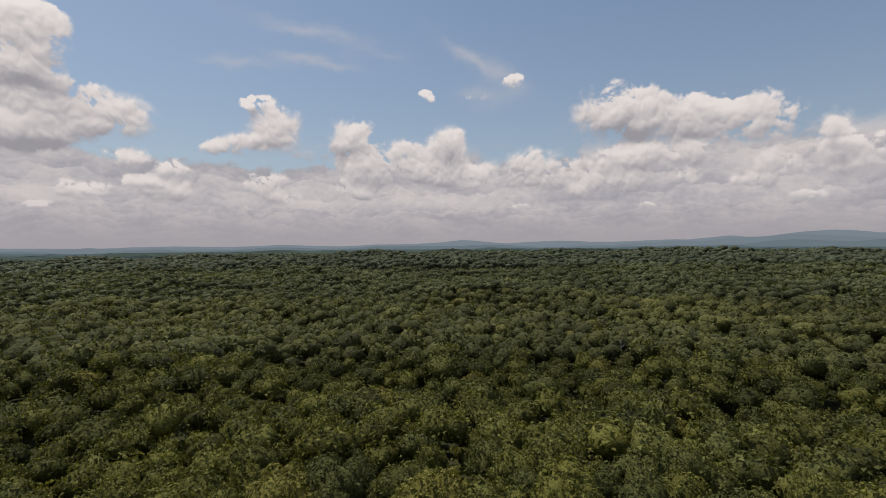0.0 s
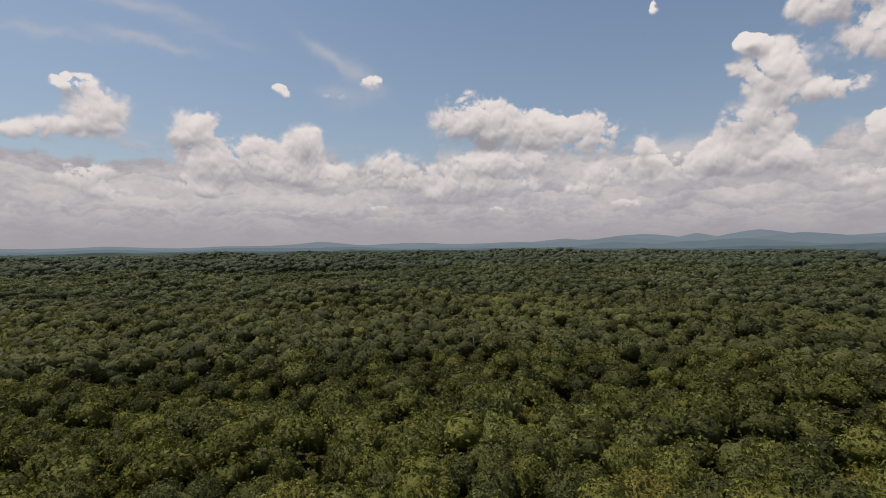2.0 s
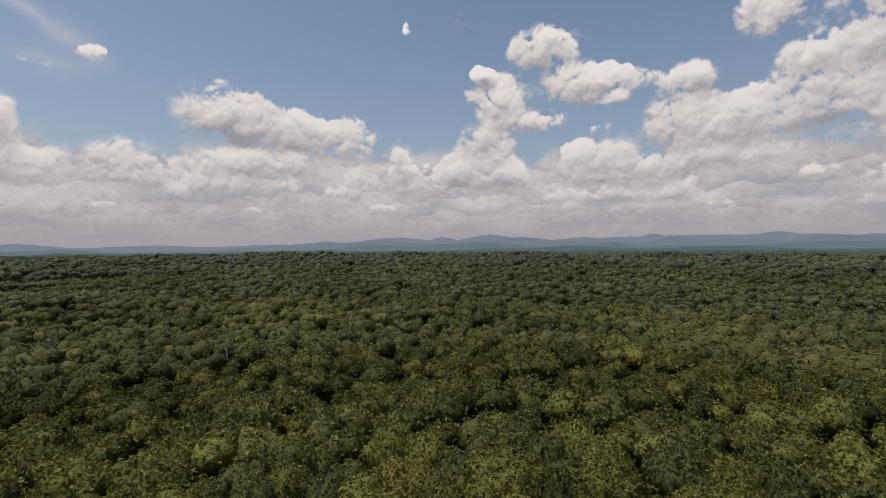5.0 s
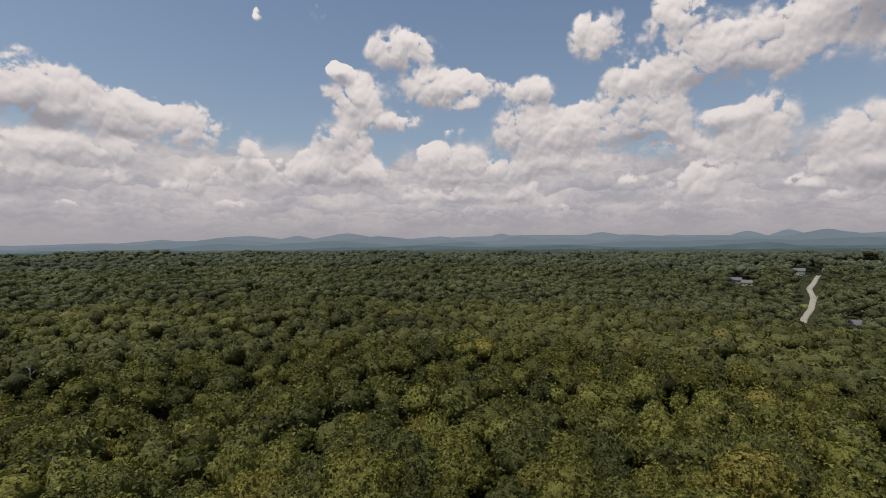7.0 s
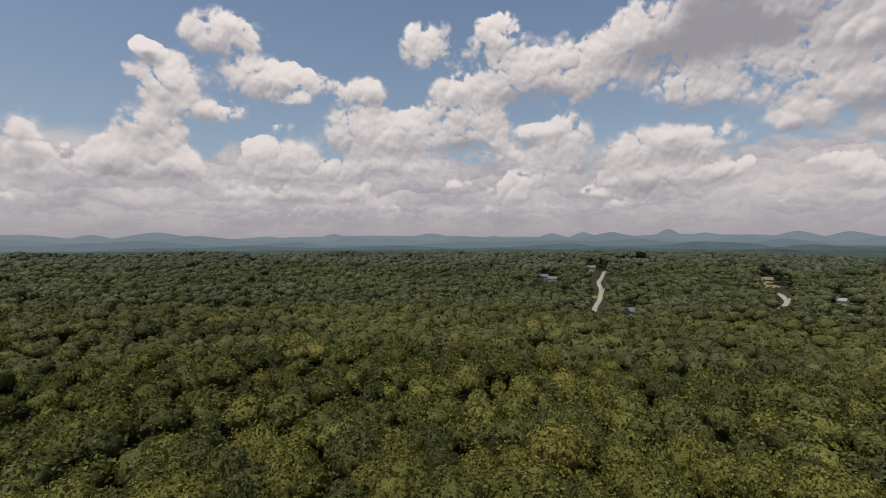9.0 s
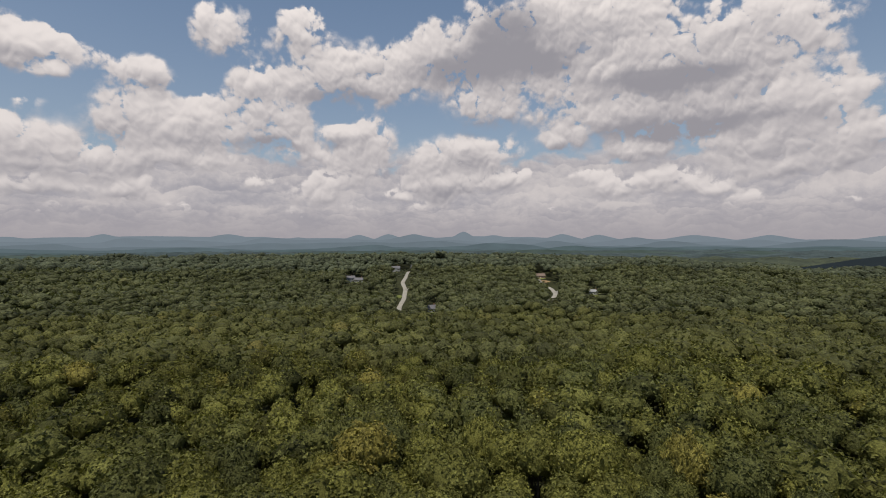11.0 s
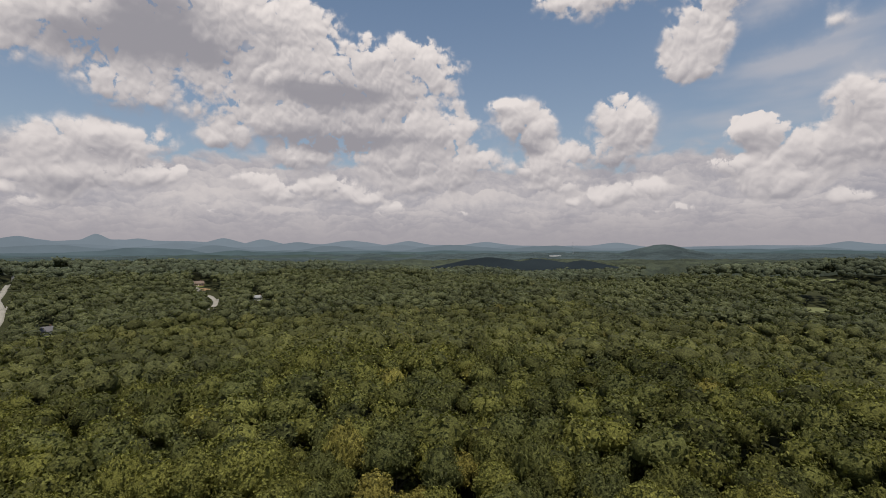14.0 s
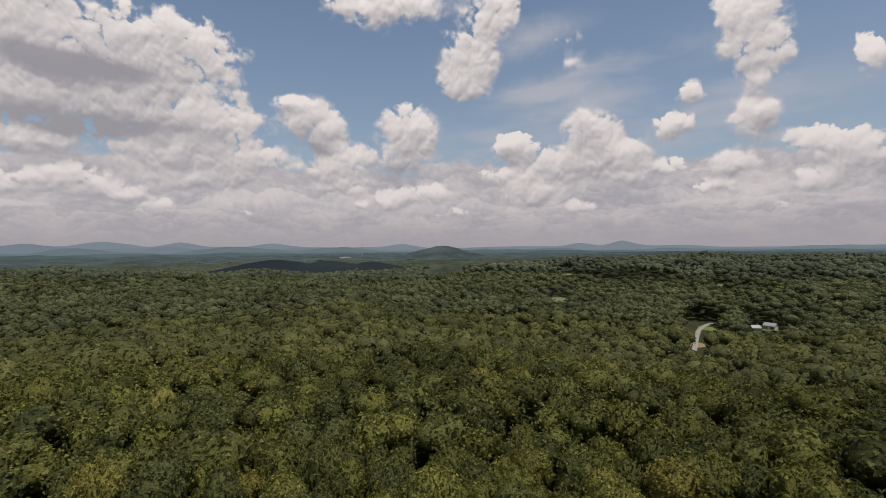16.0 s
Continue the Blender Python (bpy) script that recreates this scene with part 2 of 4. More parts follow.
rows_a, tone_a = low_row(3.0, 1.5, 3.0, 3.5, 10.5)
rows_b, tone_b = low_row(1.7, 0.65, 11.0, 1.4, 4.4)
ROW_LOW, ROW_HIGH = (0.34, 0.335, 0.38), (0.70, 0.645, 0.625)
CLOUD_LOW, CLOUD_HIGH = (0.30, 0.29, 0.32), (0.88, 0.81, 0.775)
white = blend(W, smooth(W, shade, 0.1, 1.0), CLOUD_LOW, CLOUD_HIGH)
white_rows = blend(W, smooth(W, tone_a, 0.1, 1.0), ROW_LOW, ROW_HIGH)
white_low = blend(W, smooth(W, tone_b, 0.1, 1.0), ROW_LOW, ROW_HIGH)
# Thin high veils
veils = []


def veil(az, el, wide, high, slant=0.0):
    """A wisp, slanting by that many degrees up to its right."""
    veils.append((az, el, wide, high, radians(slant)))


veil(25, 18.6, 9, 0.7, 4)
veil(14, 19.6, 6, 0.6, -5)
veil(8, 20.5, 5, 1.0, -8)
veil(-2.5, 20.5, 4.2, 0.8, -38)
veil(-7.0, 18.2, 3.2, 1.3, -30)
veil(-4.6, 16.2, 3.2, 1.2, 0)
veil(15, 22.5, 7, 0.8, -6)
veil(-172, 17, 10, 1.6, 10)
veil(-180, 18.5, 10, 1.2, 13)
veil(-178, 14, 12, 3, 6)
veil(-190, 13, 14, 6, 0)
veil(-167, 12, 9, 3, 4)
veil(-196, 23, 7, 1.0, 25)
veil(-170, 22, 8, 1.8, 12)
film = None
for az, el, wide, high, slant in veils:
    q = nd(W, "ShaderNodeVectorRotate", vec(W, "ADD", frayed, (-(az + SEAM), -el, 0.0)), (0, 0, 0), (0, 0, 1), slant, rotation_type="Z_AXIS")
    q = vec(W, "MULTIPLY", q, (1 / wide, 1 / high, 0.0))
    w = mth(W, "POWER", 0.2, vec(W, "DOT_PRODUCT", q, q))
    film = w if film is None else mth(W, "ADD", film, w)
streaks = tex(W, nd(W, "ShaderNodeVectorRotate", vec(W, "MULTIPLY", chart, (0.12, 0.45, 0.0)), (0, 0, 0), (0, 0, 1), 0.1, rotation_type="Z_AXIS"), 0.7, 3.0, 0.5).outputs[0]
film = mth(W, "MULTIPLY", mth(W, "MINIMUM", film, 1.0), smooth(W, streaks, 0.3, 0.75, 0.0, 0.62))

air = W.nodes.new("ShaderNodeTexSky")
air.sky_type, air.sun_disc = "NISHITA", False
air.sun_elevation, air.sun_rotation, air.altitude = radians(SUN_EL), radians(-SUN_AZ), 250.0
air.air_density, air.dust_density, air.ozone_density = 1.0, 1.6, 1.2
SKY = 0.105
blue = blend(W, 1.0, air.outputs[0], (SKY * 1.02, SKY * 1.03, SKY * 0.98), "MULTIPLY")
above = blend(W, film, blue, (0.55, 0.53, 0.55))
above = blend(W, rows_a, above, white_rows)
above = blend(W, heaped, above, white)
above = blend(W, rows_b, above, white_low)
mist = mth(W, "MAXIMUM", smooth(W, elevation, 7.5, -0.3, 0.0, 0.96), smooth(W, elevation, 32.0, 0.0, 0.03, 0.30))
above = blend(W, mist, above, (0.36, 0.335, 0.36))
below = smooth(W, elevation, -1.0, -3.0)
above = blend(W, below, above, (0.05, 0.06, 0.04))
sky_out = W.nodes.new("ShaderNodeOutputWorld")
W.links.new(nd(W, "ShaderNodeBackground", above, 1.0), sky_out.inputs[0])

# ---- materials ----
def material(name):
    m = bpy.data.materials.new(name)
    m.use_nodes = True
    t = m.node_tree
    t.nodes.clear()
    return m, t, t.nodes.new("ShaderNodeOutputMaterial")


def place(t):
    return nd(t, "ShaderNodeNewGeometry")


def leaf_material(name, dark, mid, warm, joined, rare, grain, whole=False, vary=0.95, gloss=0.08):
    """Foliage: each tree has a tint of its own, each clump a slight one, with patches inside the crown."""
    m, t, out = material(name)
    if joined:
        tint = nd(t, "ShaderNodeAttribute", out=2, attribute_name="tint")
    else:
        tint = nd(t, "ShaderNodeObjectInfo", out=5)
    clump = nd(t, "ShaderNodeNewGeometry", out=8)
    patch = tex(t, place(t), 0.45, 3.0).outputs[0]
    sprig = tex(t, place(t), grain, 3.0, 0.6).outputs[0]
    stand = tex(t, place(t), 0.012, 3.0).outputs[0]
    col = blend(t, smooth(t, tint, 0.0, 0.75), dark, mid)
    col = blend(t, smooth(t, tint, rare, 1.0), col, warm)
    lift = mth(t, "ADD", mth(t, "MULTIPLY_ADD", clump, vary, 0.70 - vary * 0.5), mth(t, "MULTIPLY", patch, 0.4))
    lift = mth(t, "MULTIPLY", lift, smooth(t, sprig, 0.3, 0.7, 0.55, 1.42))
    lift = mth(t, "MULTIPLY", lift, smooth(t, stand, 0.3, 0.7, 0.78, 1.15))
    grey = nd(t, "ShaderNodeCombineColor", lift, lift, lift)
    col = blend(t, 1.0, col, grey, "MULTIPLY")
    body = nd(t, "ShaderNodeBsdfPrincipled", col)
    b = body.node
    rough = t.nodes.new("ShaderNodeBump")
    rough.inputs["Strength"].default_value, rough.inputs["Distance"].default_value = (1.0, 0.8 / grain) if whole else (0.6, 0.4 / grain)
    t.links.new(sprig, rough.inputs["Height"])
    t.links.new(rough.outputs[0], b.inputs["Normal"])
    b.inputs["Roughness"].default_value = 0.55
    b.inputs["Specular IOR Level"].default_value = gloss
    thin = nd(t, "ShaderNodeBsdfTranslucent", blend(t, 1.0, col, (1.0, 1.05, 0.5), "MULTIPLY"))
    leaf = nd(t, "ShaderNodeMixShader", 0.32, body, thin)
    t.links.new(leaf, out.inputs[0])
    return m


def canopy_material(name, dark, mid, warm):
    """Foliage seen as a whole, for crowns too far to show their leaves."""
    m, t, out = material(name)
    p = place(t)
    tint = nd(t, "ShaderNodeAttribute", out=2, attribute_name="tint")
    grain = tex(t, p, 0.9, 4.0, 0.65).outputs[0]
    stand = tex(t, p, 0.008, 4.0).outputs[0]
    col = blend(t, smooth(t, tint, 0.0, 0.75), dark, mid)
    col = blend(t, smooth(t, tint, 0.78, 1.0), col, warm)
    lift = mth(t, "MULTIPLY", smooth(t, grain, 0.25, 0.8, 0.45, 1.4), smooth(t, stand, 0.3, 0.7, 0.75, 1.2))
    col = blend(t, 1.0, col, nd(t, "ShaderNodeCombineColor", lift, lift, lift), "MULTIPLY")
    bump = nd(t, "ShaderNodeBump", 0.9, 0.6)
    for key in bump.node.inputs:
        if key.name == "Height":
            t.links.new(grain, key)
    b = nd(t, "ShaderNodeBsdfDiffuse", col, 0.6, bump)
    t.links.new(b, out.inputs[0])
    return m


def plain(name, colour, rough=0.8, spread=0.25, scale=1.5, bump=0.15, metal=0.0):
    """Earth, paving, roofing, paint: a colour with stains at two sizes and fine relief."""
    m, t, out = material(name)
    p = place(t)
    big, fine = tex(t, p, scale * 0.15, 4.0).outputs[0], tex(t, p, scale * 3.0, 5.0, 0.6).outputs[0]
    lift = mth(t, "ADD", mth(t, "MULTIPLY_ADD", big, spread * 2, 1 - spread * 1.5), mth(t, "MULTIPLY", fine, spread))
    col = blend(t, 1.0, colour, nd(t, "ShaderNodeCombineColor", lift, lift, lift), "MULTIPLY")
    b = nd(t, "ShaderNodeBsdfPrincipled", col).node
    b.inputs["Roughness"].default_value, b.inputs["Metallic"].default_value = rough, metal
    b.inputs["Specular IOR Level"].default_value = 0.5 if rough < 0.5 else 0.12
    n = t.nodes.new("ShaderNodeBump")
    n.inputs["Strength"].default_value = bump
    t.links.new(fine, n.inputs["Height"])
    t.links.new(n.outputs[0], b.inputs["Normal"])
    t.links.new(b.outputs[0], out.inputs[0])
    return m


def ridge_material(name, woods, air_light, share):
    """A far ridge: woods, with haze from kilometres of air mixed in as emission."""
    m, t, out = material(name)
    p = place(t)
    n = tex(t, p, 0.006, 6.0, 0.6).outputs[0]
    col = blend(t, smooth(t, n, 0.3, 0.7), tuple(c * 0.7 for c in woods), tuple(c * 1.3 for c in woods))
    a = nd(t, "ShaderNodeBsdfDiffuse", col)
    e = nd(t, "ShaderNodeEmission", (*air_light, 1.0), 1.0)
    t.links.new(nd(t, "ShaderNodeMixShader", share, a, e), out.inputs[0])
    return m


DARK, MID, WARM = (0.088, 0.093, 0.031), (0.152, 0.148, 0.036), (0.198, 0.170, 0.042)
# Each farther band gets bluer, greyer leaves: aerial haze put into the colour.
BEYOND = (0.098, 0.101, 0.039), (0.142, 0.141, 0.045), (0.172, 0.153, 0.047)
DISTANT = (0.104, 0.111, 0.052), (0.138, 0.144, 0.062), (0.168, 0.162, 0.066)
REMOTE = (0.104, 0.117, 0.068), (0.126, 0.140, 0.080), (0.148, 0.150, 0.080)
LEAVES = leaf_material("leaves", DARK, MID, WARM, False, 0.9, 5.5)
LEAVES_BODY = leaf_material("leaves_inner", DARK, MID, WARM, False, 0.9, 5.5, True)
LEAVES_GOLD = leaf_material("leaves_golden", (0.175, 0.155, 0.04), (0.19, 0.165, 0.042), (0.20, 0.165, 0.04), False, 0.9, 5.5)
GOLD_BODY = leaf_material("leaves_golden_inner", (0.175, 0.155, 0.04), (0.19, 0.165, 0.042), (0.20, 0.165, 0.04), False, 0.9, 4.5, True)
LEAVES_MIDDLE = leaf_material("leaves_middle", DARK, MID, WARM, True, 0.8, 3.0)
BODY_MIDDLE = leaf_material("leaves_middle_inner", DARK, MID, WARM, True, 0.8, 2.4, True)
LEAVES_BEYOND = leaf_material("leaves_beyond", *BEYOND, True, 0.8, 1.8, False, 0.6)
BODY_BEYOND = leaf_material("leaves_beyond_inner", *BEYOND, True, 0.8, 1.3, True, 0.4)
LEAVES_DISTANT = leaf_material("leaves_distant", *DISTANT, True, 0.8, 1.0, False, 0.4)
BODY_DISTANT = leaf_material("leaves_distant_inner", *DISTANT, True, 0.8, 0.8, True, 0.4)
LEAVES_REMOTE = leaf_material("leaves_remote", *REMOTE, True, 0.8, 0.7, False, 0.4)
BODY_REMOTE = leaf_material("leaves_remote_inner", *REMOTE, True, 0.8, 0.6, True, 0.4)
BARK = plain("bark", (0.10, 0.085, 0.07), 0.9, 0.4, 4.0, 0.6)
EARTH = plain("forest_floor", (0.036, 0.038, 0.016), 0.95, 0.5, 0.5, 0.3)
# Distance haze is put into these base colours, greyer and bluer than near leaves.
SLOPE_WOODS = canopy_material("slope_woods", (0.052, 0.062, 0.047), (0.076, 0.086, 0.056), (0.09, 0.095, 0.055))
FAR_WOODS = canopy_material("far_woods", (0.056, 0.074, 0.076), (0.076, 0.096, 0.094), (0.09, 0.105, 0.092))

# ---- land ----
hills = []


def hill(az, r, height, spread):
    hills.append((-r * math.sin(radians(az)), r * math.cos(radians(az)), height, spread))


hill(-12, 430, 4, 90)
hill(28, 520, 5, 110)
hill(-35, 560, 6, 120)
hill(-62, 640, 5, 120)
hill(-100, 700, 4, 100)
hill(-125, 560, 4, 110)
hill(-178, 720, 6, 130)
for az in (14, -2, -18, -34):
    hill(az, 165, -4.0, 26)
hill(-150, 2100, 12, 200)
hill(-161, 2400, 54, 100)
hill(-25, 1700, 6, 400)
hill(25, 1700, 8, 500)
hill(-186, 2200, 16, 400)
# How far out the land rises before it falls away, by azimuth
CREST_AZ = (-260, -200, -185, -175, -165, -158, -150, -140, -130, -120, -105, -70, -45, -5, 15, 35, 60, 100)
CREST_R = (1000, 1060, 980, 780, 720, 520, 500, 600, 720, 820, 960, 960, 1080, 1150, 1000, 920, 900, 1000)

# How deep the valley lies round the near rise, by azimuth
VALLEY_AZ = (-260, -205, -190, -170, -150, -125, -95, -75, -55, -30, 0, 100)
VALLEY = (8, 16, 24, 17, 10, 16, 18, 15, 8, 5, 6, 6)


def ease(v, low, high):
    v = np.clip((v - low) / (high - low), 0, 1)
    return v * v * (3 - 2 * v)


def ground(x, y):
    """Height of the land, for arrays of places."""
    x, y = np.asarray(x, float), np.asarray(y, float)
    rise, dip = np.zeros_like(x), np.zeros_like(x)
    for hx, hy, height, spread in hills:
        g = np.exp(-((x - hx) ** 2 + (y - hy) ** 2) / (2 * spread ** 2))
        if height > 0:
            rise += (height * g) ** 3
        else:
            dip += height * g
    r, az = np.hypot(x, y), np.degrees(np.arctan2(-x, y))
    az = np.where(az > 100, az - 360, az)
    crest = np.interp(az, CREST_AZ, CREST_R)
    climb = np.clip((np.minimum(r, crest) - 230) / 920, 0, 1)
    base = -4 + 22 * climb ** 1.15
    base = np.maximum(base - np.maximum(r - crest, 0) * 0.045, -9)
    base = base - np.interp(az, VALLEY_AZ, VALLEY) * ease(r, 125, 330) * (1 - ease(r, 470, 860))
    roll = 1.6 * np.sin(x / 47 + 1.3) * np.cos(y / 61) + 1.1 * np.sin((x + y) / 31)
    return base + np.cbrt(rise) + dip + roll * np.clip(r / 150, 0.3, 1.5)


def mesh_of(name, verts, faces, mats, tint=None, smooth_faces=False, slot=None):
    """A mesh from arrays of places and of faces with one count of corners."""
    me = bpy.data.meshes.new(name)
    verts, faces = np.asarray(verts, np.float32), np.asarray(faces, np.int32)
    me.vertices.add(len(verts))
    me.vertices.foreach_set("co", verts.ravel())
    corners = faces.shape[1]
    me.loops.add(faces.size)
    me.loops.foreach_set("vertex_index", faces.ravel())
    me.polygons.add(len(faces))
    me.polygons.foreach_set("loop_start", np.arange(len(faces), dtype=np.int32) * corners)
    me.polygons.foreach_set("use_smooth", np.full(len(faces), smooth_faces))
    for m in mats:
        me.materials.append(m)
    if slot is not None:
        me.polygons.foreach_set("material_index", np.asarray(slot, np.int32))
    if tint is not None:
        me.attributes.new("tint", "FLOAT", "POINT").data.foreach_set("value", np.asarray(tint, np.float32))
    me.update(calc_edges=True)
    return me


def polar_sheet(az0, az1, steps, radii, closed=False):
    """Places and four-cornered faces of a sheet laid out in rings round the origin."""
    a = np.radians(np.linspace(az0, az1, steps, endpoint=not closed))
    rr, aa = np.meshgrid(radii, a, indexing="ij")
    n = len(a)
    i, j = np.meshgrid(np.arange(len(radii) - 1), np.arange(n if closed else n - 1), indexing="ij")
    k = (j + 1) % n
    f = np.stack([i * n + j, i * n + k, (i + 1) * n + k, (i + 1) * n + j], -1).reshape(-1, 4)
    return (-rr * np.sin(aa)).ravel(), (rr * np.cos(aa)).ravel(), f


rng = np.random.default_rng(5)
radii = np.concatenate([[0.5], np.geomspace(12, 1000, 200), np.geomspace(1060, 4950, 40)])
gx, gy, gf = polar_sheet(0, 360, 360, radii, True)
ground_ob = new("ground", mesh_of("ground", np.stack([gx, gy, ground(gx, gy)], 1), gf, [EARTH], smooth_faces=True))
tagged(ground_ob, "brown forest floor under rolling wooded hills", "ground", kind="structure")


def soft_noise(x, y, size, seed):
    """Smooth value noise for arrays."""
    x, y = np.asarray(x) / size, np.asarray(y) / size
    ix, iy = np.floor(x).astype(int), np.floor(y).astype(int)
    fx, fy = x - ix, y - iy
    fx, fy = fx * fx * (3 - 2 * fx), fy * fy * (3 - 2 * fy)

    def h(a, b):
        v = np.sin(a * 127.1 + b * 311.7 + seed * 74.7) * 43758.5453
        return v - np.floor(v)
    return (h(ix, iy) * (1 - fx) + h(ix + 1, iy) * fx) * (1 - fy) + (h(ix, iy + 1) * (1 - fx) + h(ix + 1, iy + 1) * fx) * fy


# ---- far ridges ----
peaks = []


def peak(layer, az, el, wide):
    peaks.append((layer, az, el, wide))


peak(0, -82, 0.80, 52)
peak(0, -70, 0.85, 30)
peak(0, -105, 0.85, 22)
peak(1, -85, 0.05, 50)
peak(0, -2.5, 0.45, 4)
peak(0, -14, 0.15, 6)
peak(0, -38, 1.0, 7)
peak(0, -30, 0.62, 4)
peak(0, -48.5, 1.2, 5)
peak(0, -43, 1.05, 3)
peak(0, -59, 0.8, 5)
peak(0, -66, 1.05, 3)
peak(0, -71, 0.85, 4)
peak(0, -77, 1.1, 4)
peak(0, -84, 0.9, 4)
peak(0, -90.7, 1.15, 3)
peak(0, -94, 1.25, 2.6)
peak(0, -98, 0.9, 4)
peak(0, -102.6, 1.32, 2.0)
peak(0, -106, 1.0, 4)
peak(0, -113.7, 1.1, 3)
peak(0, -117.5, 0.98, 3)
peak(0, -127, 0.7, 4)
peak(0, -133.3, 0.72, 3)
peak(0, -142.3, 0.5, 3)
peak(0, -156.5, 0.42, 2.5)
peak(0, -176.4, 0.34, 2)
peak(0, -180.8, 0.5, 1.8)
peak(1, -62.5, 0.2, 3)
peak(1, -69, -0.1, 3)
peak(1, -80, 0.25, 5)
peak(1, -100, 0.35, 6)
peak(1, -113, 0.4, 4)
peak(1, -124, 0.1, 4)
peak(1, -47, 0.3, 7)
peak(1, -35, 0.1, 5)
peak(1, -138, 0.1, 5)
peak(1, -150, -0.1, 5)
peak(2, -122, -0.45, 3)
peak(2, -115, -0.5, 3)
peak(2, -160, -0.5, 4)
peak(2, -175, -0.45, 5)
peak(3, -112, -0.75, 4)
peak(3, -121, -0.85, 3)
peak(3, -90, -0.8, 6)
peak(3, -20, -0.75, 14)
peak(3, 20, -0.6, 20)
peak(3, -60, -0.8, 8)
peak(3, -192, -0.7, 12)
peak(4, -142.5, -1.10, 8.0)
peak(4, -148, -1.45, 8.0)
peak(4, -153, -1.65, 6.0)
peak(5, -85, 0.45, 48)
peak(5, -52, 0.75, 6)
peak(5, -68, 0.7, 4)
peak(5, -81, 0.8, 5)
peak(5, -97, 0.95, 4)
peak(5, -109, 0.8, 5)
peak(5, -121, 0.6, 4)
peak(5, -36, 0.5, 7)
peak(6, -58, -0.25, 5)
peak(6, -75, -0.2, 7)
peak(6, -92, -0.15, 6)
peak(6, -107, -0.1, 5)
peak(6, -118, -0.2, 4)
peak(6, -130, -0.3, 6)
peak(6, -168, -0.45, 6)
peak(6, 10, -0.4, 12)


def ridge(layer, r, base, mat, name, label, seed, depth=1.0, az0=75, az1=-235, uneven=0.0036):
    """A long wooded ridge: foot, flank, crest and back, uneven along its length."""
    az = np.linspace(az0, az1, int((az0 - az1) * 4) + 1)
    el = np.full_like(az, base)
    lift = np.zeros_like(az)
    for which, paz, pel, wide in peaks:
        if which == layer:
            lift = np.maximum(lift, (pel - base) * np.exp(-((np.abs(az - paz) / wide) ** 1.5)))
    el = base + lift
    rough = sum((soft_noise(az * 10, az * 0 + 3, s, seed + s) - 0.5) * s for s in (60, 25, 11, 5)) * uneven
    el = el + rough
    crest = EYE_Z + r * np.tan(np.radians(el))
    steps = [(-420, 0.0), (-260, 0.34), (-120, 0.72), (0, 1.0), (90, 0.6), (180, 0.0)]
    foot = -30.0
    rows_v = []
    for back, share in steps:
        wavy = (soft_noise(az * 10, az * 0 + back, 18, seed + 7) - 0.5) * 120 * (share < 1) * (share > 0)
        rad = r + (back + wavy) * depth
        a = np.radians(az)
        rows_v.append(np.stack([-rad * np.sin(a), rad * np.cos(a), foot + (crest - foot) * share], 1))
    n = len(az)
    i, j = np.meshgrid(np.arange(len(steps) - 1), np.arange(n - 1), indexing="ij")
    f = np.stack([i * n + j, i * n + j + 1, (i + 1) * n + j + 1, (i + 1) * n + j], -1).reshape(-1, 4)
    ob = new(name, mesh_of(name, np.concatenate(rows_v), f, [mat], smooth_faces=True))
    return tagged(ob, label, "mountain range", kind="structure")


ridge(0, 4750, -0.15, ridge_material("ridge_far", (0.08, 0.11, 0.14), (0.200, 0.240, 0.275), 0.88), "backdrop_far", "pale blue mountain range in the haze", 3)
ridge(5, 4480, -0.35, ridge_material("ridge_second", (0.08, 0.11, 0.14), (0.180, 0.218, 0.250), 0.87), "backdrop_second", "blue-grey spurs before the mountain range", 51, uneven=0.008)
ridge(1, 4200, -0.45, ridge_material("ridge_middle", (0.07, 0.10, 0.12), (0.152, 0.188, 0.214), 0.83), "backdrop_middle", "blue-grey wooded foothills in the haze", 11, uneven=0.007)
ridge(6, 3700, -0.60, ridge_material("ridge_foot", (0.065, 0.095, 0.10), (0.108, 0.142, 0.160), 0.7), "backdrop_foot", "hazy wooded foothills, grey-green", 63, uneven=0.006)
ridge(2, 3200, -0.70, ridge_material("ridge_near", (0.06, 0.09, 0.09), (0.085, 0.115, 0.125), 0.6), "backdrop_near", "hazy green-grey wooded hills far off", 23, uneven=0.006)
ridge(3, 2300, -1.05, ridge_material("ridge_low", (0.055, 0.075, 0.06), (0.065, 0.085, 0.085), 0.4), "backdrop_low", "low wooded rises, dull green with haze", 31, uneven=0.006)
# Cloud shadow on this hill is put into its dark woods and air colours.
ridge(4, 1000, -3.4, ridge_material("hill_shade", (0.022, 0.029, 0.030), (0.032, 0.042, 0.052), 0.4), "backdrop_hill", "wooded hill in the middle distance, cloud shadow in its dark colour", 37, 0.4, -130, -157)

# ---- the woods ----
def icosphere(level):
    bm = bmesh.new()
    bmesh.ops.create_icosphere(bm, subdivisions=level, radius=1.0)
    v = np.array([p.co[:] for p in bm.verts])
    f = np.array([[c.index for c in p.verts] for p in bm.faces])
    bm.free()
    return v, f


ICO0, ICO1, ICO2 = icosphere(1), icosphere(2), icosphere(3)


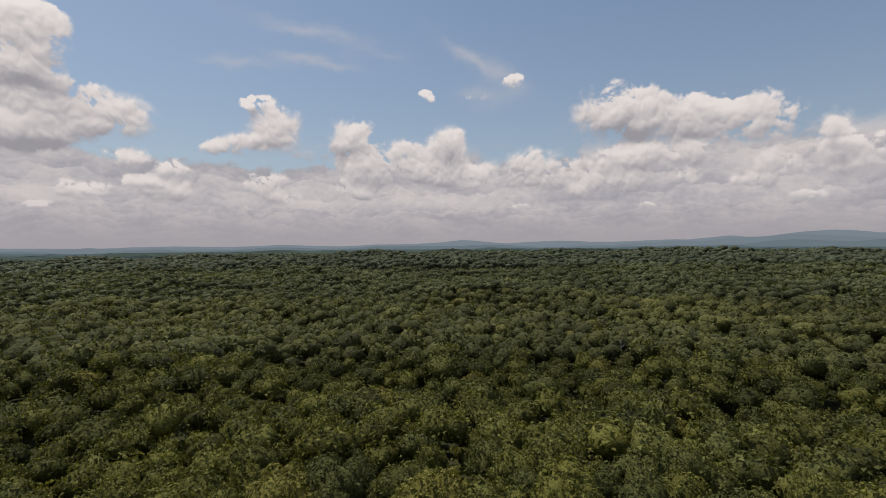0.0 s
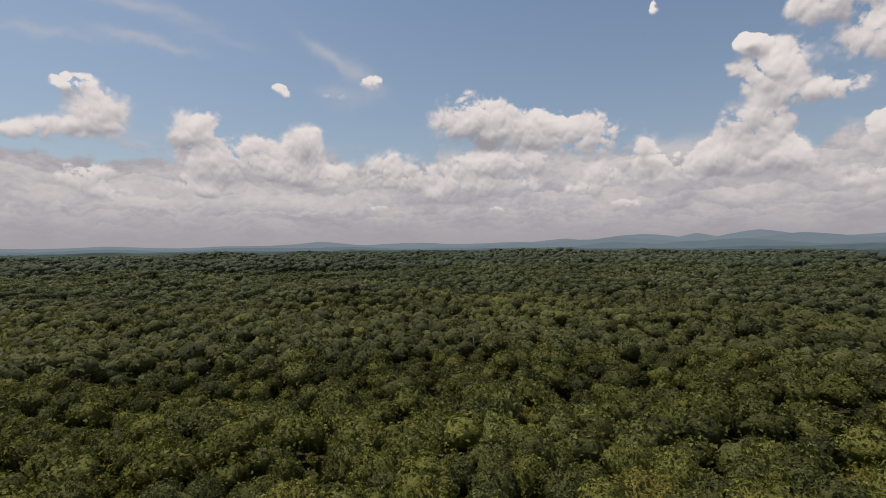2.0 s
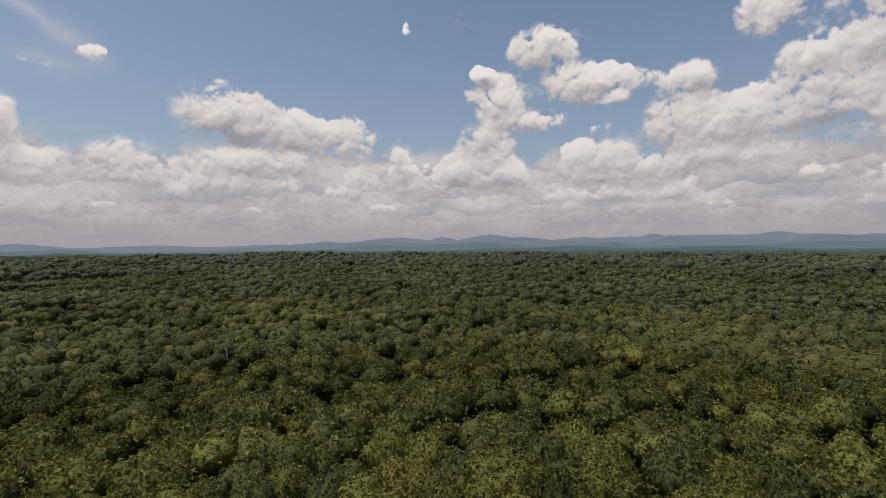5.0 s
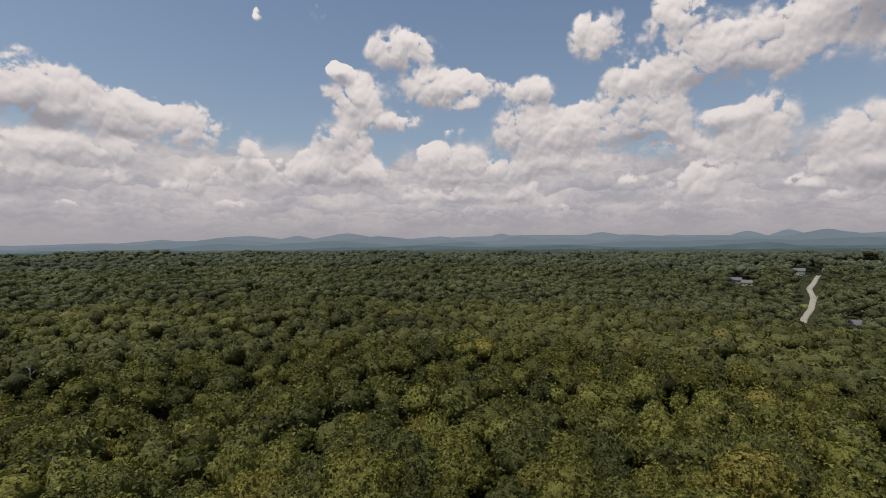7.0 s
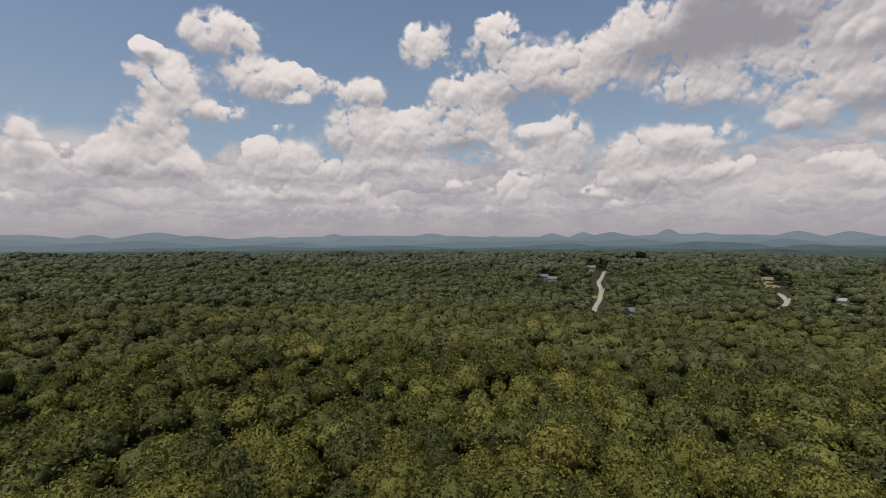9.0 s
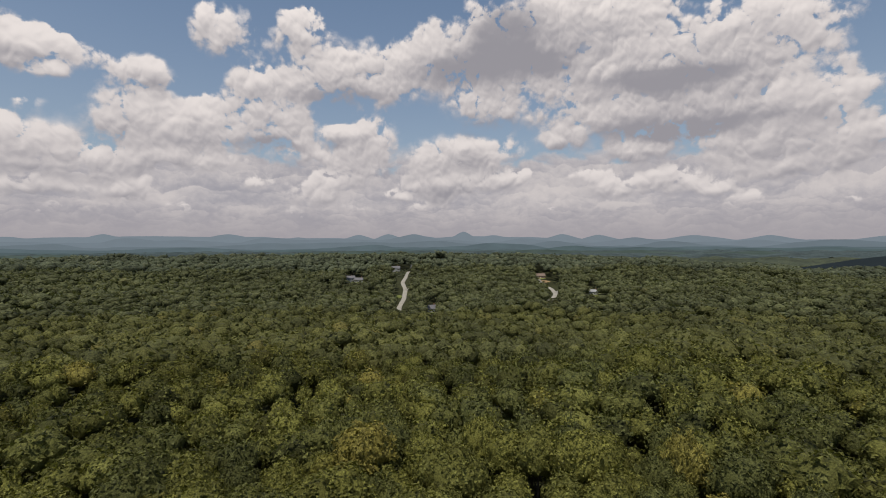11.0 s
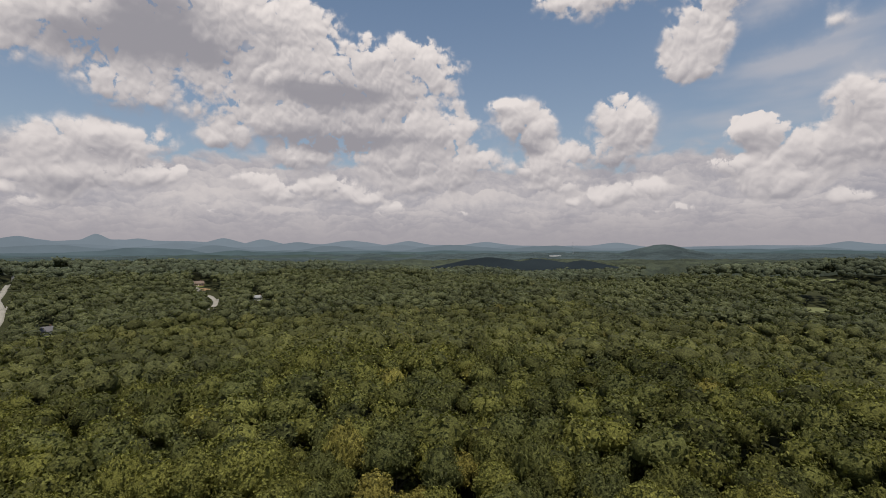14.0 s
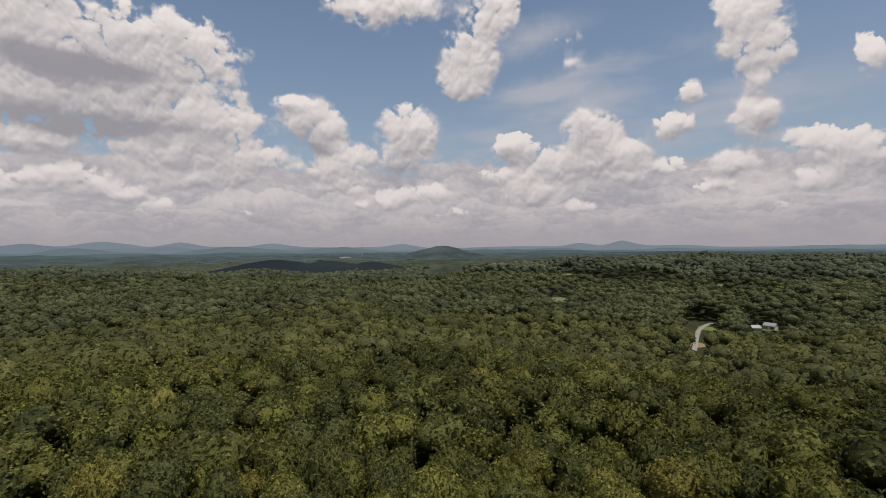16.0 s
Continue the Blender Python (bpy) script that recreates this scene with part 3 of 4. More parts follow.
def lobes_of(r, wide, tall, count, up, small):
    """The rounded boughs that make up a domed crown: centres and radii."""
    out = [(0.0, 0.0, up, wide * 0.62)]
    skew = r.uniform(0, 6.283)
    for k in range(count):
        a = k * 2.399 + r.uniform(-0.35, 0.35)
        phi = math.asin(-0.30 + 1.28 * (k + 0.5) / count)
        far = r.uniform(0.84, 1.10) * (1 + 0.13 * math.cos(2 * a + skew))
        out.append((wide * 0.78 * far * math.cos(phi) * math.cos(a), wide * 0.78 * far * math.cos(phi) * math.sin(a),
                    up + tall * 0.58 * far * math.sin(phi), wide * small * r.uniform(0.62, 1.38)))
    return np.array(out)


def leafy(seed, wide, tall, count, leaves, size, up, core=ICO1, small=0.26, fill=0.9, stemmed=False, plume=0.0):
    """A crown of leafy sprays over a body that follows its boughs: places and three-cornered faces."""
    r = np.random.default_rng(seed)
    boughs = lobes_of(r, wide, tall, count, up, small)
    area = boughs[:, 3] ** 2
    many = leaves * 5
    which = r.choice(len(boughs), size=many, p=area / area.sum())
    d = r.normal(size=(many, 3))
    d[:, 2] = d[:, 2] * 0.9 + 0.35
    d /= np.linalg.norm(d, axis=1)[:, None]
    p = boughs[which, :3] + d * boughs[which, 3:4] * r.uniform(0.86, 1.10, (many, 1))
    gap = np.linalg.norm(p[:, None, :] - boughs[None, :, :3], axis=2) / boughs[None, :, 3]
    gap[np.arange(len(p)), which] = 9
    keep = (gap.min(1) > 0.93) & (p[:, 2] > up - tall * 0.5)
    p, d = p[keep][:leaves], d[keep][:leaves]
    whole = p - np.array([0, 0, up - tall * 0.35])
    whole /= np.linalg.norm(whole, axis=1)[:, None]
    n = d * 0.9 + whole * 0.2 + r.normal(scale=0.42, size=d.shape)
    n /= np.linalg.norm(n, axis=1)[:, None]
    u = np.cross(n, r.normal(size=n.shape))
    if plume:
        u = np.cross(n, whole + np.array([0, 0, 0.6]) + r.normal(scale=0.25, size=n.shape))
    u /= np.linalg.norm(u, axis=1)[:, None]
    v = np.cross(n, u)
    s = size * r.uniform(0.55, 1.45, (len(p), 1))
    turned = r.uniform(0, 2, (len(p), 1)) * (plume == 0)
    tuft = np.stack([p + s * (u * (1 - plume) * np.cos(turned + a) + v * (1 + plume) * np.sin(turned + a)) for a in (-0.5, 1.6, 3.7)], 1).reshape(-1, 3)
    tuft_f = np.arange(len(tuft)).reshape(-1, 3)
    # the body under the sprays follows the boughs, without its underside
    cv, cf = core
    cf = cf[cv[cf].mean(1)[:, 2] > -0.62]
    mid = np.array([0.0, 0.0, up - tall * 0.12])
    off = boughs[:, :3] - mid
    along = cv @ off.T
    inside = boughs[:, 3] ** 2 - (off ** 2).sum(1) + along ** 2
    reach = np.where(inside > 0, along + np.sqrt(np.maximum(inside, 0)), 0).max(1)
    body = mid + cv * np.maximum(reach, wide * 0.45)[:, None] * fill
    # a slender trunk
    ring = np.array([(math.cos(a), math.sin(a)) for a in (0.0, 2.094, 4.189)])
    stem = np.concatenate([np.column_stack([ring * 0.34, np.full(3, -1.0)]), np.column_stack([ring * 0.18, np.full(3, up)])])
    sf = np.array([(k, (k + 1) % 3, 3 + (k + 1) % 3) for k in range(3)] + [(k, 3 + (k + 1) % 3, 3 + k) for k in range(3)])
    places, faces = [tuft, body], [tuft_f, cf + len(tuft)]
    if stemmed:
        places.append(stem)
        faces.append(sf + len(tuft) + len(body))
    slots = np.repeat(range(len(faces)), [len(f) for f in faces])
    return np.concatenate(places), np.concatenate(faces), slots


def mesh_of_crowns(name, verts, faces, slots, mats, tint=None):
    """A mesh of sprays and bodies; the bodies are shaded smooth."""
    me = mesh_of(name, verts, faces, mats, tint=tint, slot=slots)
    me.polygons.foreach_set("use_smooth", np.asarray(slots) == 1)
    return me


def tube(points, radii, sides=7):
    v, f = [], []
    for k, (p, rad) in enumerate(zip(points, radii)):
        for s in range(sides):
            a = 2 * math.pi * s / sides
            v.append((p[0] + rad * math.cos(a), p[1] + rad * math.sin(a), p[2]))
        if k:
            for s in range(sides):
                t = (s + 1) % sides
                f.append(((k - 1) * sides + s, (k - 1) * sides + t, k * sides + t, k * sides + s))
    return np.array(v), np.array(f)


def trunk_mesh(seed, up, wide):
    r = np.random.default_rng(seed)
    vs, fs, n = [], [], 0
    lean = r.uniform(-0.4, 0.4, 2)
    main = [(lean[0] * z / up, lean[1] * z / up, z) for z in (-1.0, 0.6, up * 0.35, up * 0.7, up * 1.05)]
    parts = [(main, (0.42, 0.30, 0.24, 0.18, 0.06))]
    for k in range(5):
        a = k * 1.3 + r.uniform(0, 0.6)
        z = up * r.uniform(0.5, 0.8)
        c, s = math.cos(a), math.sin(a)
        parts.append(([(0, 0, z), (c * wide * 0.3, s * wide * 0.3, z + 1.2), (c * wide * 0.62, s * wide * 0.62, z + 2.6)], (0.14, 0.10, 0.04)))
    for pts, rad in parts:
        v, f = tube(pts, rad, 6)
        vs.append(v)
        fs.append(f + n)
        n += len(v)
    return mesh_of("trunk", np.concatenate(vs), np.concatenate(fs), [BARK], smooth_faces=True)


young = []


def young_growth(az0, az1, r0, r1, el):
    """A wedge of low young trees and shrubs before a clearing, under a sight line of that slope; with no slope, low along a lane."""
    young.append((az0, az1, r0, r1, el))


# Where the woods stand: a loose grid, thinned by the clearings
clearings = []


def clearing(x, y, radius):
    clearings.append((x, y, radius))


def polar(az, r):
    return -r * math.sin(radians(az)), r * math.cos(radians(az))


# Lanes, as (azimuth, distance) places
LANE_1 = [(-95.1, 505), (-95.2, 528), (-95.7, 569), (-95.9, 625), (-95.55, 666), (-95.9, 700), (-96.3, 806)]
LANE_2 = [(-112.3, 552), (-112.75, 585), (-112.9, 615), (-112.4, 652), (-111.5, 672)]
LANE_3 = [(-187.7, 405), (-187.9, 443), (-188.1, 473), (-188.6, 499), (-189.3, 518)]
for lane in (LANE_1, LANE_2, LANE_3):
    for (a0, d0), (a1, d1) in zip(lane, lane[1:]):
        for k in range(4):
            clearing(*polar(a0 + (a1 - a0) * k / 4, d0 + (d1 - d0) * k / 4), 9.5)
for az, d, size in ((-96.5, 645, 10), (-95.2, 585, 9), (-93.6, 556, 8), (-89.7, 699, 10), (-90.7, 688, 10), (-94.8, 802, 10), (-96.9, 850, 9), (-98.9, 495, 9),
                    (-113.1, 628, 8), (-111.2, 716, 10), (-111.7, 694, 9), (-117.0, 578, 9), (-189.2, 486, 13), (-187.9, 431, 11), (-193.1, 488, 9), (-194.3, 503, 10),
                    (-197.5, 374, 8), (-190.2, 725, 10), (-174.1, 578, 13), (-175.0, 749, 11), (-161.1, 1064, 34), (-159.9, 1064, 30), (-162.3, 1064, 30),
                    (-57.5, 1088, 12), (-97.7, 990, 12), (-100.0, 985, 12), (-19.6, 212, 4)):
    clearing(*polar(az, d), size)
young_growth(-94.6, -96.4, 320, 505, -7.7)
young_growth(-94.7, -96.6, 505, 806, 0)
young_growth(-88.9, -91.4, 450, 682, -4.55)
young_growth(-94.2, -95.3, 640, 794, -3.4)
young_growth(-98.2, -99.6, 330, 487, -8.1)
young_growth(-111.8, -113.4, 330, 552, -6.6)
young_growth(-111.0, -113.5, 552, 682, 0)
young_growth(-110.6, -111.8, 560, 707, -4.2)
young_growth(-116.3, -117.7, 380, 571, -6.0)
young_growth(-187.2, -189.2, 270, 405, -10.9)
young_growth(-187.2, -190.2, 405, 520, 0)
young_growth(-192.2, -195.2, 330, 482, -8.45)
young_growth(-196.8, -198.2, 260, 366, -12.0)
young_growth(-173.0, -175.2, 400, 566, -6.3)
young_growth(-189.6, -190.8, 560, 717, -4.3)
young_growth(-174.3, -175.7, 600, 740, -3.4)
young_growth(-158.6, -163.6, 700, 1034, -3.75)
young_growth(-57.0, -58.0, 760, 1080, -1.9)
young_growth(-97.0, -100.8, 760, 980, -2.2)


def spots(inner, outer, step, az0, az1, seed):
    r = np.random.default_rng(seed)
    k = int(outer / step) + 2
    i, j = np.meshgrid(np.arange(-k, k + 1), np.arange(-k, k + 1))
    x = (i + 0.5 * (j % 2)) * step + r.uniform(-0.34, 0.34, i.shape) * step
    y = j * step * 0.9 + r.uniform(-0.34, 0.34, i.shape) * step
    x, y = x.ravel(), y.ravel()
    d = np.hypot(x, y)
    az = np.degrees(np.arctan2(-x, y))
    az = np.where(az > 100, az - 360, az)
    keep = (d >= inner) & (d < outer) & (az <= az0) & (az >= az1)
    for cx, cy, cr in clearings:
        keep &= np.hypot(x - cx, y - cy) > cr
    return x[keep], y[keep], r


def settle(x, y, r):
    """Width, height, turn and tint of the trees at these places."""
    n = len(x)
    grove = soft_noise(x, y, 45, 2)
    size = r.normal(1.0, 0.19, n).clip(0.6, 1.45) * (0.84 + 0.30 * grove)
    tint = (r.beta(1.6, 2.2, n) * 0.8 + 0.35 * (soft_noise(x, y, 70, 9) - 0.35)).clip(0, 0.86)
    tint = np.where(r.uniform(size=n) < 0.02, r.uniform(0.88, 1.0, n), tint)
    d, az = np.hypot(x, y), np.degrees(np.arctan2(-x, y))
    az = np.where(az > 100, az - 360, az)
    high = size ** 0.6
    for az0, az1, r0, r1, el in young:
        here = (az < az0) & (az > az1) & (d > r0) & (d < r1)
        slope = math.tan(radians(el)) if el else (ground(x * (1 + 22 / d), y * (1 + 22 / d)) - EYE_Z) / (d + 22)
        cap = np.maximum((EYE_Z + d * slope - ground(x, y)) / 20.0, 0.2) * r.uniform(0.8, 1.05, n)
        size, high = np.where(here, np.minimum(size, np.maximum(cap, 0.5)), size), np.where(here, np.minimum(high, cap), high)
    return size, high, r.uniform(0, 2 * math.pi, n), tint


def strew(name, label, made, x, y, r, mats):
    """Many crowns of a few shapes, joined."""
    size, high, turn, tint = settle(x, y, r)
    z = ground(x, y)
    which = r.integers(0, len(made), len(x))
    vs, fs, slots, tints, base = [], [], [], [], 0
    for k, (v, f, slot) in enumerate(made):
        pick = np.flatnonzero(which == k)
        c, s = np.cos(turn[pick])[:, None], np.sin(turn[pick])[:, None]
        m = size[pick][:, None]
        px = (v[None, :, 0] * c - v[None, :, 1] * s) * m + x[pick][:, None]
        py = (v[None, :, 0] * s + v[None, :, 1] * c) * m + y[pick][:, None]
        pz = v[None, :, 2] * high[pick][:, None] + z[pick][:, None]
        vs.append(np.stack([px, py, pz], -1).reshape(-1, 3))
        tints.append(np.repeat(tint[pick], len(v)))
        fs.append((base + np.arange(len(pick))[:, None, None] * len(v) + f[None]).reshape(-1, 3))
        slots.append(np.tile(slot, len(pick)))
        base += len(pick) * len(v)
    me = mesh_of_crowns(name, np.concatenate(vs), np.concatenate(fs), np.concatenate(slots), mats, np.concatenate(tints))
    return tagged(new(name, me), label, "woodland", kind="stuff")


VIEW = (48.0, -210.0)
STEP = 7.1
near_x, near_y, near_r = spots(56, 95, STEP, *VIEW, 21)
size, high, turn, tint = settle(near_x, near_y, near_r)
shapes = []
for k, (wide, tall, up, leaves) in enumerate([(4.0, 6.2, 15.0, 1700), (3.5, 6.8, 15.2, 1550), (4.6, 6.2, 14.8, 2000), (3.8, 6.6, 15.4, 1650), (3.3, 7.4, 15.0, 1600), (4.3, 6.8, 15.2, 1850)]):
    v, f, slot = leafy(100 + k, wide, tall, 38 + 3 * (k % 4), int(leaves * 1.2), 0.22, up, ICO2, 0.23, 0.90, False, 0.45 if k == 4 else 0.0)
    crown_me = mesh_of_crowns("crown", v, f, slot, [LEAVES, LEAVES_BODY])
    shapes.append((trunk_mesh(200 + k, up, wide), crown_me))
golden_crown = shapes[1][1].copy()
golden_crown.materials[0] = LEAVES_GOLD
golden_crown.materials[1] = GOLD_BODY
for k in range(len(near_x)):
    s = k * 7 % len(shapes)
    m = pose(near_x[k], near_y[k], float(ground(near_x[k], near_y[k])), 0, 0, math.degrees(turn[k]))
    tree = new("tree")
    tree.matrix_world = m
    tree.scale = (size[k], size[k], high[k])
    tagged(tree, "tall broadleaf tree in full summer leaf, dark olive green", "tree", "trees of the near woods")
    if s == 4:
        tagged(tree, "slender tree with feathery light-green foliage")
    golden = min(math.hypot(near_x[k] - polar(a, d)[0], near_y[k] - polar(a, d)[1]) for a, d in ((-132.4, 82),)) < 5.0
    trunk, crown = new("trunk", shapes[s][0]), new("crown", golden_crown if golden else shapes[s][1])
    if golden:
        tagged(tree, "broadleaf tree with yellowing golden leaves", "tree")
    trunk.parent = crown.parent = tree

x, y, r = spots(95, 200, STEP, *VIEW, 22)
strew("woods_middle", "dense broadleaf woods in dark summer green", [leafy(300 + k, 3.4 + 0.24 * k, 6.2 + 0.3 * (k % 3), 32, 430, 0.36, 15.0, ICO1, 0.24, 0.92, False, 0.35 if k == 1 else 0.0) for k in range(6)], x, y, r, [LEAVES_MIDDLE, BODY_MIDDLE, BARK])
x, y, r = spots(0, 56, STEP, 100, -260, 27)
strew("woods_below", "dense broadleaf woods in dark summer green", [leafy(320 + k, 3.8 + 0.3 * k, 6.4, 30, 200, 0.5, 15.0, ICO1, 0.25, 0.92, True) for k in range(4)], x, y, r, [LEAVES_MIDDLE, BODY_MIDDLE, BARK])
ux, uy, r = spots(56, 130, STEP, *VIEW, 26)
strew("undergrowth", "low bushy trees in the gaps of the woods", [leafy(500 + k, 3.6, 5.0, 12, 60, 0.5, 8.5, ICO1, 0.28, 0.92) for k in range(3)], ux, uy, r, [LEAVES_MIDDLE, BODY_MIDDLE, BARK])
x, y, r = spots(200, 400, STEP, *VIEW, 23)
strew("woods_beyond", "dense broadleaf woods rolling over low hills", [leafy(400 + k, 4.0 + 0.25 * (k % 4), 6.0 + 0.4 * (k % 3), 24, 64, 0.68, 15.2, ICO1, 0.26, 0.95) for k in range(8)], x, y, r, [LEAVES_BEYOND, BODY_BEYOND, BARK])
x, y, r = spots(400, 700, STEP + 0.6, *VIEW, 25)
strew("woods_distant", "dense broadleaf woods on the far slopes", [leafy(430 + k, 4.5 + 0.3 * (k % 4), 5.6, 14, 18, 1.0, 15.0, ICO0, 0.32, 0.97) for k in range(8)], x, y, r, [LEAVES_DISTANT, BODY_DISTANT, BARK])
x, y, r = spots(700, 1120, STEP + 1.9, *VIEW, 28)
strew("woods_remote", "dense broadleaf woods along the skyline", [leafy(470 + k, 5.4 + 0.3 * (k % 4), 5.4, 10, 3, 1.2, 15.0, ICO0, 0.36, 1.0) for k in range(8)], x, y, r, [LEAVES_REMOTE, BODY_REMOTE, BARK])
x, y, r = spots(0, 420, 11.0, 100, -260, 24)
az = np.degrees(np.arctan2(-x, y))
az = np.where(az > 100, az - 360, az)
out_of_view = ((az > VIEW[0]) | (az < VIEW[1])) & (np.hypot(x, y) > 56)
strew("woods_behind", "dense broadleaf woods in summer green", [leafy(450 + k, 5.4, 7.6, 10, 30, 0.9, 13.5, ICO1, 0.32, 0.92) for k in range(4)], x[out_of_view], y[out_of_view], r, [LEAVES_BEYOND, BODY_BEYOND, BARK])

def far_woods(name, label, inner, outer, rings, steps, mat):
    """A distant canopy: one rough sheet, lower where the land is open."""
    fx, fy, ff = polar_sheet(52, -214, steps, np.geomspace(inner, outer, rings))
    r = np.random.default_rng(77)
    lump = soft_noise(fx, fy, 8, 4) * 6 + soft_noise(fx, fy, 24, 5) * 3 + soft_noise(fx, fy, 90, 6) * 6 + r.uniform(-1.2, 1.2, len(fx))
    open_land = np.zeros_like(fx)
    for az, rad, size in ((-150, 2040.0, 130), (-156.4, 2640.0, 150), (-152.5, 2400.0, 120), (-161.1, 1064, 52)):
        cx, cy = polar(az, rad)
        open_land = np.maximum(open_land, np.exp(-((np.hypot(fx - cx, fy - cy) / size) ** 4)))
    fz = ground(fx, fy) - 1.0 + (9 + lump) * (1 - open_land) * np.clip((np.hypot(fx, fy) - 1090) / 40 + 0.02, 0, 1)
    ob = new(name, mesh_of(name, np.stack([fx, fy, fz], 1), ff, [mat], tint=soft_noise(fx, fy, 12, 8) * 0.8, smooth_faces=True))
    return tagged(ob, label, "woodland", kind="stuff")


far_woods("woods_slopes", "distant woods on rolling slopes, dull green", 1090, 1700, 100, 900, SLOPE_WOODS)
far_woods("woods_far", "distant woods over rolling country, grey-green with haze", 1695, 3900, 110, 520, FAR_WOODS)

# ---- roads, lawns and houses in the clearings ----
ASPHALT = plain("worn_asphalt", (0.30, 0.28, 0.24), 0.9, 0.25, 0.6, 0.2)
CONCRETE = plain("pale_concrete", (0.26, 0.245, 0.21), 0.9, 0.2, 0.8, 0.2)
GRASS = plain("mown_grass", (0.15, 0.17, 0.05), 0.95, 0.4, 0.4, 0.4)
MEADOW = plain("dry_meadow", (0.14, 0.15, 0.07), 0.95, 0.4, 0.2, 0.4)
DIRT = plain("bare_clay", (0.27, 0.18, 0.10), 0.95, 0.35, 0.5, 0.4)
SIDING_WHITE = plain("white_siding", (0.50, 0.49, 0.46), 0.6, 0.12, 1.0, 0.1)
SIDING_GREY = plain("grey_siding", (0.30, 0.30, 0.29), 0.7, 0.15, 1.0, 0.1)
BRICK = plain("brown_brick", (0.27, 0.16, 0.11), 0.85, 0.3, 2.0, 0.3)
SHINGLE = plain("grey_shingles", (0.15, 0.145, 0.15), 0.9, 0.3, 1.5, 0.4)
SHINGLE_BROWN = plain("brown_shingles", (0.20, 0.15, 0.12), 0.9, 0.3, 1.5, 0.4)
METAL_ROOF = plain("pale_metal_roof", (0.28, 0.28, 0.28), 0.45, 0.1, 0.5, 0.05)
TRIM = plain("white_trim", (0.75, 0.74, 0.72), 0.5, 0.08, 1.0, 0.05)
STEEL = plain("galvanised_steel", (0.45, 0.46, 0.47), 0.5, 0.15, 2.0, 0.1, 0.6)
GLASS = plain("dark_window_glass", (0.03, 0.035, 0.04), 0.08, 0.1, 1.0, 0.0)


def part(name, bm, mat, parent, label=""):
    me = bpy.data.meshes.new(name)
    bm.to_mesh(me)
    bm.free()
    me.materials.append(mat)
    ob = new(name, me)
    ob.parent = parent
    return tagged(ob, label)


def box(x0, y0, z0, x1, y1, z1, bm=None):
    bm = bm or bmesh.new()
    made = bmesh.ops.create_cube(bm, size=1.0)["verts"]
    bmesh.ops.scale(bm, vec=(x1 - x0, y1 - y0, z1 - z0), verts=made)
    bmesh.ops.translate(bm, vec=((x0 + x1) / 2, (y0 + y1) / 2, (z0 + z1) / 2), verts=made)
    return bm


def strip(name, label, category, centre, half, mat, up=0.12):
    """A road, path or lawn laid over the land, through (azimuth, distance) places."""
    pts = [Vector((*polar(a, d), 0)) for a, d in centre]
    fine = []
    for a, b in zip(pts, pts[1:]):
        n = max(2, int((b - a).length / 3))
        fine += [a.lerp(b, k / n) for k in range(n)]
    fine.append(pts[-1])
    for _ in range(6):
        fine = [fine[0]] + [(fine[k - 1] + fine[k] * 2 + fine[k + 1]) / 4 for k in range(1, len(fine) - 1)] + [fine[-1]]
    v, f = [], []
    r = random.Random(name + label)
    for k, p in enumerate(fine):
        way = (fine[min(k + 1, len(fine) - 1)] - fine[max(k - 1, 0)]).normalized()
        side = Vector((-way.y, way.x, 0))
        wide = half * (1 + r.uniform(-0.06, 0.06))
        for s in (-1, -0.33, 0.33, 1):
            q = p + side * wide * s
            v.append((q.x, q.y, float(ground(q.x, q.y)) + up + (0.05 if abs(s) < 0.5 else 0)))
        for s in (-1, 1):
            q = p + side * wide * 1.03 * s
            v.append((q.x, q.y, float(ground(q.x, q.y)) - 0.4))
        if k:
            b, c = 6 * (k - 1), 6 * k
            f += [(b + i, b + i + 1, c + i + 1, c + i) for i in range(3)]
            f += [(b + 4, b, c, c + 4), (b + 3, b + 5, c + 5, c + 3)]
    ob = new(name, mesh_of(name, v, f, [mat], smooth_faces=True))
    return tagged(ob, label, category, kind="structure")


def patch_of(name, label, category, az, d, radius, mat, up=0.1, seed=1, stretch=1.0):
    """An uneven open patch draped on the land."""
    cx, cy = polar(az, d)
    n, rings = 28, 5
    v, f = [(cx, cy, float(ground(cx, cy)) + up)], []
    r = random.Random(seed)
    wob = [r.uniform(0.8, 1.15) for _ in range(n)]
    wob = [(wob[k - 1] + wob[k] + wob[(k + 1) % n]) / 3 for k in range(n)]
    c, s = math.cos(radians(az)), math.sin(radians(az))
    for ring in range(1, rings + 1):
        for k in range(n):
            a = 2 * math.pi * k / n
            lx, ly = radius * stretch * wob[k] * ring / rings * math.cos(a), radius * wob[k] * ring / rings * math.sin(a)
            x, y = cx + lx * c - ly * s, cy + lx * s + ly * c
            v.append((x, y, float(ground(x, y)) + (up if ring < rings else -0.3)))
    bm = bmesh.new()
    vs = [bm.verts.new(p) for p in v]
    for k in range(n):
        bm.faces.new((vs[0], vs[1 + k], vs[1 + (k + 1) % n]))
        for ring in range(rings - 1):
            a, b = 1 + ring * n, 1 + (ring + 1) * n
            bm.faces.new((vs[a + k], vs[b + k], vs[b + (k + 1) % n], vs[a + (k + 1) % n]))
    me = bpy.data.meshes.new(name)
    bm.to_mesh(me)
    bm.free()
    me.materials.append(mat)
    return tagged(new(name, me), label, category, kind="structure")


